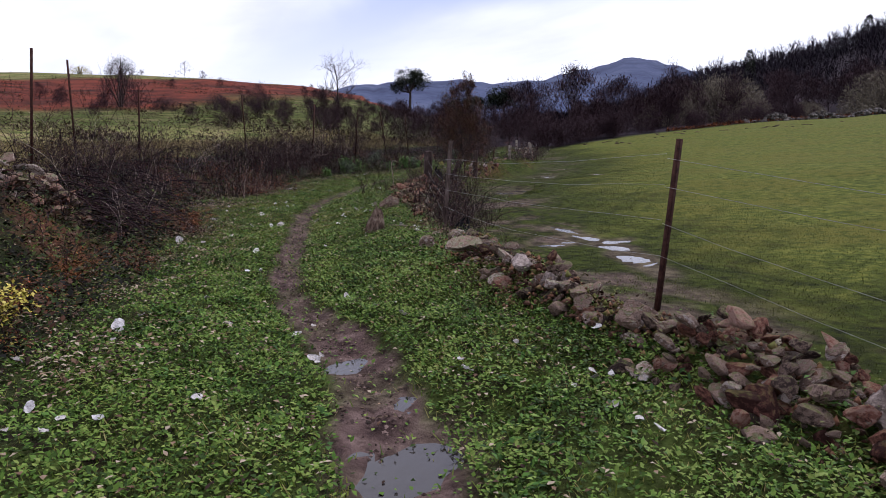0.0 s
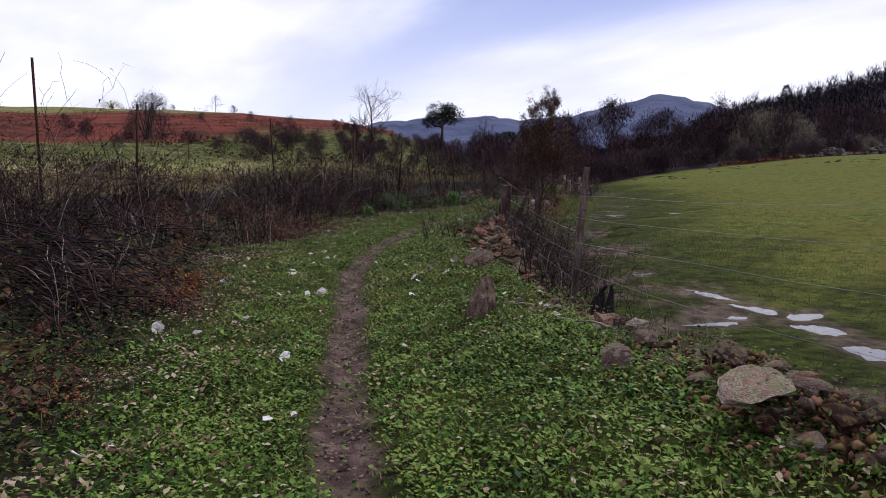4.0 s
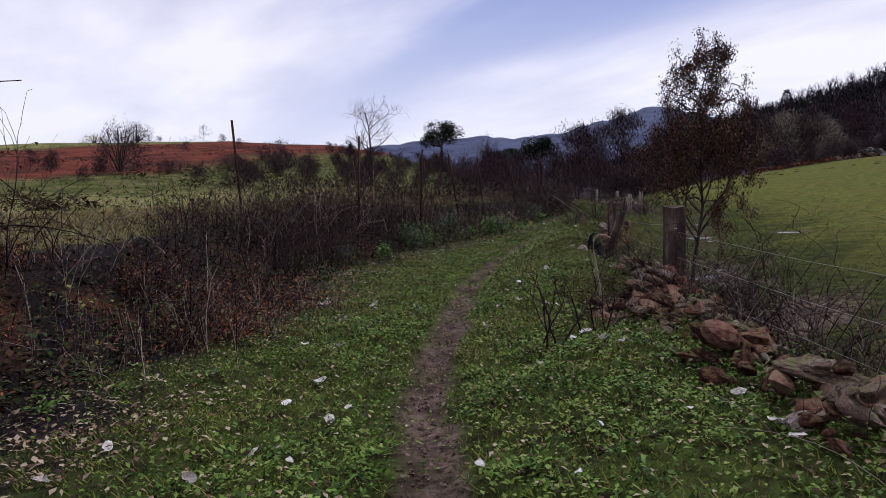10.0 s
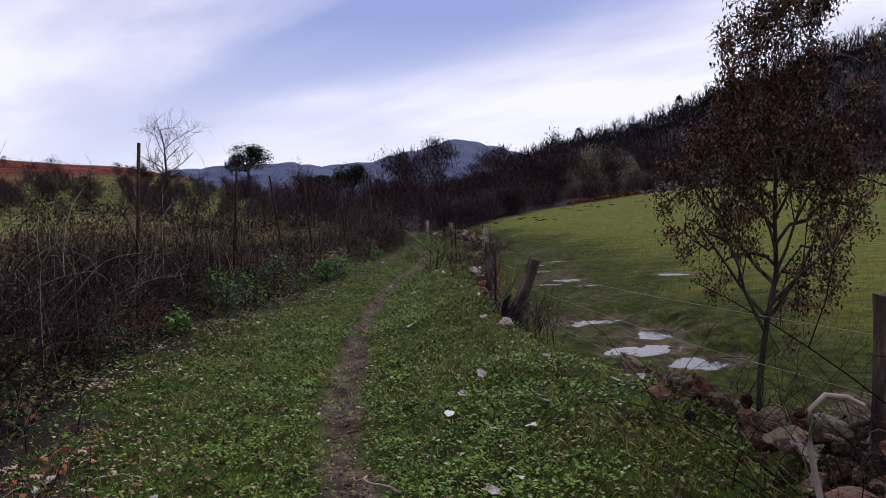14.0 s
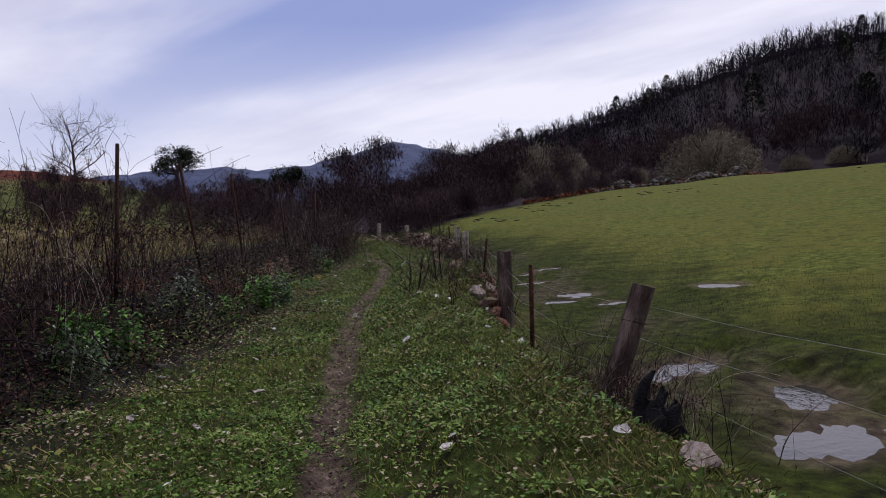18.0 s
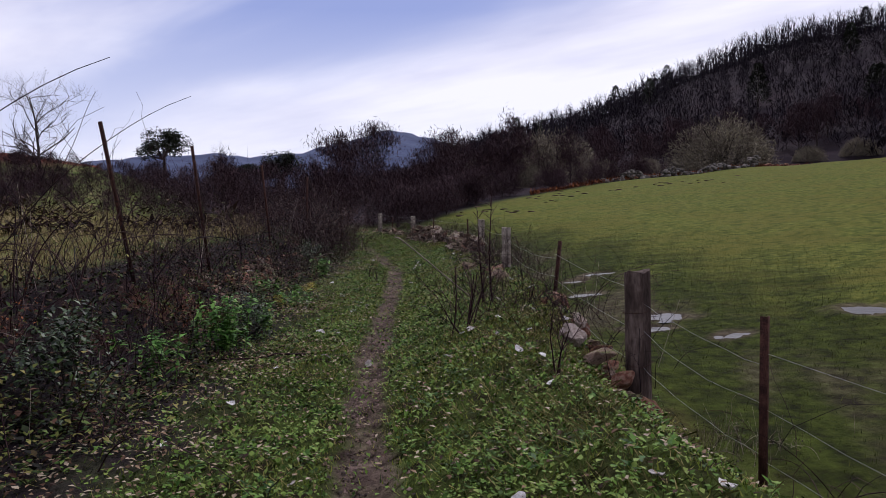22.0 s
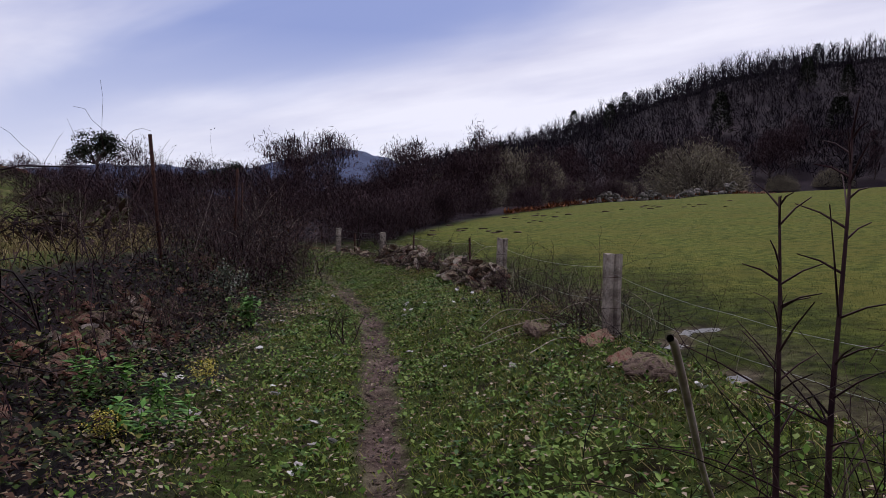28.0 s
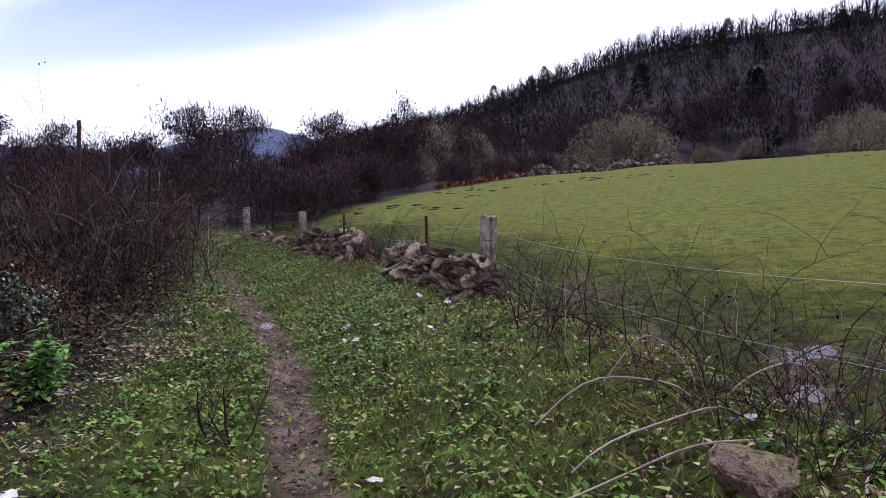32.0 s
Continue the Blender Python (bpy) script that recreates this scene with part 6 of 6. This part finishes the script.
# crumbled clods on the trodden path
y = rng.uniform(2, 50, 5200)
x = trail_x(y) + rng.normal(0, 0.10, len(y))
g = Geo()
tet = np.array([(1, 0, 0), (-0.4, 0.9, 0), (-0.5, -0.8, 0), (0.1, 0.1, 0.75)])
for px, py, pz in zip(x, y, height(x, y)):
    a, q = rng.uniform(0, 6.28), rng.uniform(0.006, 0.024)
    rot = np.array([[math.cos(a), -math.sin(a), 0], [math.sin(a), math.cos(a), 0], [0, 0, 1]])
    g.add(tet @ rot.T * q * rng.uniform(0.7, 1.3, 3) + (px, py, pz - 0.003), [[0, 1, 3], [1, 2, 3], [2, 0, 3]])
CLOD = material("path_clod", [(0.022, 0.014, 0.012), (0.07, 0.046, 0.040), (0.17, 0.12, 0.105)], 9, 0.9, 0.4, "island", 0.6)
thing("path_clods", "crumbled clods and grit on the trodden path", "soil", mesh=g.mesh("path_clods", CLOD), kind="stuff")

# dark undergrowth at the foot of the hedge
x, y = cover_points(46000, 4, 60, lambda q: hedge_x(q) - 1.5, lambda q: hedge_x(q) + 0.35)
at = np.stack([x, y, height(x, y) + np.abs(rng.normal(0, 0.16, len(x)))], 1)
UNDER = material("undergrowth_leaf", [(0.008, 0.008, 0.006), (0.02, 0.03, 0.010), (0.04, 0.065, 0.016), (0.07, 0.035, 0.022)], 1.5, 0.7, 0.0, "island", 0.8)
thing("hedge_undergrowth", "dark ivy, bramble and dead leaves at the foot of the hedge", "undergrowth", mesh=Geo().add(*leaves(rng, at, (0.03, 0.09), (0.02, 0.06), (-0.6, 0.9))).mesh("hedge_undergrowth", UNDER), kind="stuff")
# reddish bracken along the far edge of the pasture
az = rng.uniform(26, 62, 4500)
r = np.interp(az, [17, 20, 24, 31, 42, 47, 62], [46, 53, 63, 79, 102, 109, 113]) + rng.normal(0, 0.8, len(az))
x, y = -1 + r * np.sin(np.radians(az)), 20 + r * np.cos(np.radians(az))
at = np.stack([x, y, height(x, y) + np.abs(rng.normal(0, 0.12, len(x)))], 1)
thing("far_bracken", "rust-red bracken along the far edge of the pasture", "bracken", mesh=Geo().add(*leaves(rng, at, (0.2, 0.5), (0.06, 0.15), (0.2, 1.3))).mesh("far_bracken", RED_LEAF), kind="stuff")

g = Geo().tube([(3.16, 34.65, gz(3.16, 34.65) - 0.03), (2.80, 34.34, 0.54), (2.42, 34.0, 0.78), (2.02, 33.63, 1.03), (1.78, 33.41, 1.18), (1.64, 33.28, 1.26), (1.56, 33.2, 1.28)], 0.011, 0.005, 7)
thing("bent_cane", "thick pale dead cane bent over the verge", "branch", mesh=g.mesh("bent_cane", PALECANE))
# pale dead canes arched over towards the path past the concrete post
for k, (bx, by, dx, dy, rise, thick) in enumerate(((5.1, 38.1, -0.9, -0.4, 0.12, 0.007), (5.2, 38.5, -1.0, 0.3, 0.18, 0.006), (5.3, 38.7, -0.9, 0.2, 0.24, 0.005), (5.3, 39.0, -0.7, 0.4, 0.34, 0.006),
                                                    (5.6, 39.3, -0.5, 0.2, 0.42, 0.005), (5.6, 38.5, -0.4, 0.3, 0.36, 0.005))):
    t = np.linspace(0, 1, 13)
    foot, tip = gz(bx, by) - 0.03, gz(bx + dx, by + dy) + 0.35 * rise
    arc = np.stack([bx + dx * t ** 1.25, by + dy * t ** 1.25 + 0.02 * np.sin(7 * t + k), foot + (tip - foot) * t + 2.6 * rise * t * (1 - t) + 0.012 * np.sin(11 * t + 2 * k)], 1)
    thing("bramble_cane", "pale dead bramble cane bowed over the verge", "bramble", mesh=Geo().tube(arc, thick, 0.004, 6).mesh("bramble_cane", PALECANE), group="bowed dead canes")
g = Geo().tube([(-0.36, 18.4, gz(-0.36, 18.4) - 0.03), (-0.40, 18.43, 0.55), (-0.44, 18.46, 0.80), (-0.44, 18.46, 0.93), (-0.40, 18.44, 0.98), (-0.34, 18.41, 0.975), (-0.30, 18.38, 0.95)], 0.012, 0.007, 7)
thing("bent_stick", "bleached bent stick standing among the heaped stones", "branch", mesh=g.mesh("bent_stick", PALECANE))
# dry grass on the crest of the verge
y = rng.uniform(17, 40, 17000)
x = wall_x(y) + rng.normal(-0.45, 0.35, len(y))
keep = rng.random(len(y)) < step(wobble(x, y, 1.1, 3.0), -0.4, 0.6)
x, y = x[keep], y[keep]
at = np.stack([x, y, height(x, y)], 1)
thing("verge_dry_grass", "flattened straw-coloured grass on the crest of the verge", "grass", mesh=Geo().add(*blades(rng, at, (0.03, 0.09), (0.004, 0.009), 2.2)).mesh("verge_dry_grass", material("dry_turf", [(0.055, 0.058, 0.017), (0.105, 0.098, 0.032), (0.18, 0.15, 0.066)], 2, 0.8, 0.0, "island", 0.5)), kind="stuff")

# moss, ivy and dead leaves grown over the wall
y = rng.uniform(0.5, 22, 26000)
x = wall_x(y) + 0.42 + rng.normal(0, 0.36, len(y))
keep = rng.random(len(y)) < 0.15 + 0.85 * step(wobble(x, y, 2.4, 5.0) + 0.5 * wobble(x, y, 6.1), 0.0, 0.6)
x, y = x[keep], y[keep]
at = np.stack([x, y, height(x, y) + 0.02 + 0.24 * rng.random(len(x)) ** 1.3], 1)
thing("wall_growth", "moss and small leaves growing over the old wall", "weeds", mesh=Geo().add(*leaves(rng, at, (0.012, 0.045), (0.010, 0.034), (-0.3, 0.9))).mesh("wall_growth", material("wall_moss_and_leaf", [(0.035, 0.022, 0.014), (0.085, 0.058, 0.03), (0.10, 0.12, 0.035), (0.06, 0.11, 0.03)], 2.2, 0.8, 0.0, "island", 0.5)), kind="stuff")
# reddish soil crumbled over and between the wall's stones
y = rng.uniform(0.8, 9.5, 9000)
x = wall_x(y) + 0.40 + rng.normal(0, 0.34, len(y))
keep = rng.random(len(y)) < 0.15 + 0.85 * step(wobble(x, y, 1.5, 3.0) + 0.5 * wobble(x, y, 4.1), -0.2, 0.5)
x, y = x[keep], y[keep]
z = height(x, y) + 0.17 * rng.random(len(x)) * np.exp(-((x - wall_x(y) - 0.4) / 0.45) ** 2)
g = Geo()
lump = np.array([(1, 0, -0.2), (-0.4, 0.9, -0.2), (-0.5, -0.8, -0.2), (0.1, 0.1, 0.7)])
for px, py, pz in zip(x, y, z):
    a, q = rng.uniform(0, 6.28), rng.uniform(0.012, 0.042)
    rot = np.array([[math.cos(a), -math.sin(a), 0], [math.sin(a), math.cos(a), 0], [0, 0, 1]])
    g.add(lump @ rot.T * q * rng.uniform(0.6, 1.4, 3) + (px, py, pz), [[0, 1, 3], [1, 2, 3], [2, 0, 3], [0, 2, 1]])
WALLSOIL = material("red_wall_soil", [(0.035, 0.020, 0.014), (0.10, 0.052, 0.034), (0.20, 0.098, 0.060), (0.10, 0.10, 0.03)], 3, 0.95, 0.4, "island", 0.5)
thing("wall_soil", "crumbled reddish soil and moss between the stones of the wall", "soil", mesh=g.mesh("wall_soil", WALLSOIL), kind="stuff")
# short mossy turf in patches between the weeds
TURF = material("mossy_turf", [(0.055, 0.085, 0.012), (0.11, 0.155, 0.020), (0.175, 0.20, 0.034), (0.25, 0.22, 0.075)], 1.4, 0.8, 0.0, "island", 0.4)
at = lane_points(440000, 1.5, 58, -0.6)
thing("lane_turf", "short yellow-green mossy turf in patches", "grass", mesh=Geo().add(*blades(rng, at, (0.012, 0.036), (0.005, 0.011), 1.8)).mesh("lane_turf", TURF), kind="stuff")
# a heap of cut brushwood by the hedge
rng = np.random.default_rng(71)
pile = thing("brush_pile", "heap of dark cut brushwood beside the hedge", "brushwood", (-4.5, 11.2, gz(-4.5, 11.2)))
for k in range(9):
    g = Geo()
    for _ in range(26):
        b = np.array([rng.normal(0, 0.55), rng.normal(0, 0.7), abs(rng.normal(0.25, 0.22))])
        yaw = rng.normal(-0.5, 0.5)
        L = rng.uniform(0.6, 1.8)
        d = np.array([math.cos(yaw), math.sin(yaw), rng.normal(-0.15, 0.15)]) * L
        t = np.linspace(-0.5, 0.5, 6)[:, None]
        g.tube(b + d * t + rng.normal(0, 0.02, (6, 3)), rng.uniform(0.005, 0.012), 0.003)
    tagged(part("stick_tangle", g.mesh("stick_tangle", CANE), pile), kind="stuff")
# tufts of withered bracken at the foot of the bank
BRACKEN = material("withered_bracken", [(0.06, 0.024, 0.012), (0.15, 0.058, 0.022), (0.26, 0.115, 0.045)], 2.5, 0.8, 0.0, "island", 0.6)
for k, (x, y, q) in enumerate(((-3.6, 12.6, 0.5), (-4.3, 12.3, 0.5), (-3.3, 5.4, 0.45), (-3.4, 6.2, 0.4), (-3.1, 4.7, 0.4), (-3.5, 11.8, 0.45), (-5.1, 16.0, 0.4), (-3.5, 7.6, 0.4), (-3.9, 13.1, 0.35), (-4.0, 19.0, 0.45))):
    rng = np.random.default_rng(400 + k)
    ob = thing("bracken", "tuft of withered orange-brown bracken below the hedge", "bracken", (x, y, gz(x, y)), group="bracken tufts")
    for _ in range(9):
        p = arch(rng, (rng.normal(0, 0.1), rng.normal(0, 0.1), -0.02), q * rng.uniform(0.7, 1.3), rng.uniform(0.4, 1.0), rng.uniform(0.2, 0.7), 8)
        g = Geo().tube(p, 0.004, 0.0015)
        at = p[rng.integers(2, 8, 46)] + rng.normal(0, 0.025, (46, 3))
        g.add(*leaves(rng, at, (0.03, 0.09), (0.010, 0.024), (-0.6, 0.7)))
        part("frond", g.mesh("frond", BRACKEN), ob)
# dark ivy-leaved shrubs at the foot of the hedge
IVY = material("ivy_leaf", [(0.006, 0.014, 0.005), (0.016, 0.036, 0.010), (0.04, 0.075, 0.02)], 3, 0.5, 0.0, "island", 0.6, spec=0.3)
ivy = tree("ivy_shrub", "dark glossy ivy-leaved shrub in the hedge", 19, 1.0, 0.02, 0.1, 3, 0.6, 9, IVY, 1100, (0.04, 0.08), 0.09, category="shrub")
set_at(ivy, -1.5, 31.8, 0.0, 0.85)
again(ivy, 0.2, 34.9, 1.0, 0.6)
again(ivy, -2.4, 28.4, 2.0, 0.6)
again(ivy, -3.6, 25.0, 4.0, 0.5)
again(ivy, 2.6, 43.6, 4.0, 0.7)

# bushes on the skyline of the red hill
rng = np.random.default_rng(91)
yellow = dense_bush("yellow_bush", "rounded yellow-green bush on the hilltop", 97, 3.0, 2.4, 2200, YELLOWLEAF)
x, y = polar(-26.2, 150)
set_at(yellow, x, y, 0, 0.9, -0.1)
for k in range(4):
    az = rng.uniform(-34, -3)
    x, y = polar(az, rng.uniform(150, 164))
    again(shrubs[k % 3], x, y, rng.uniform(0, 6.28), rng.uniform(0.25, 0.6), -0.1)
for k in range(5):
    az = rng.uniform(-34, -2)
    x, y = polar(az, rng.uniform(75, 150))
    again(shrubs[k % 3], x, y, rng.uniform(0, 6.28), rng.uniform(0.3, 0.8), -0.1)
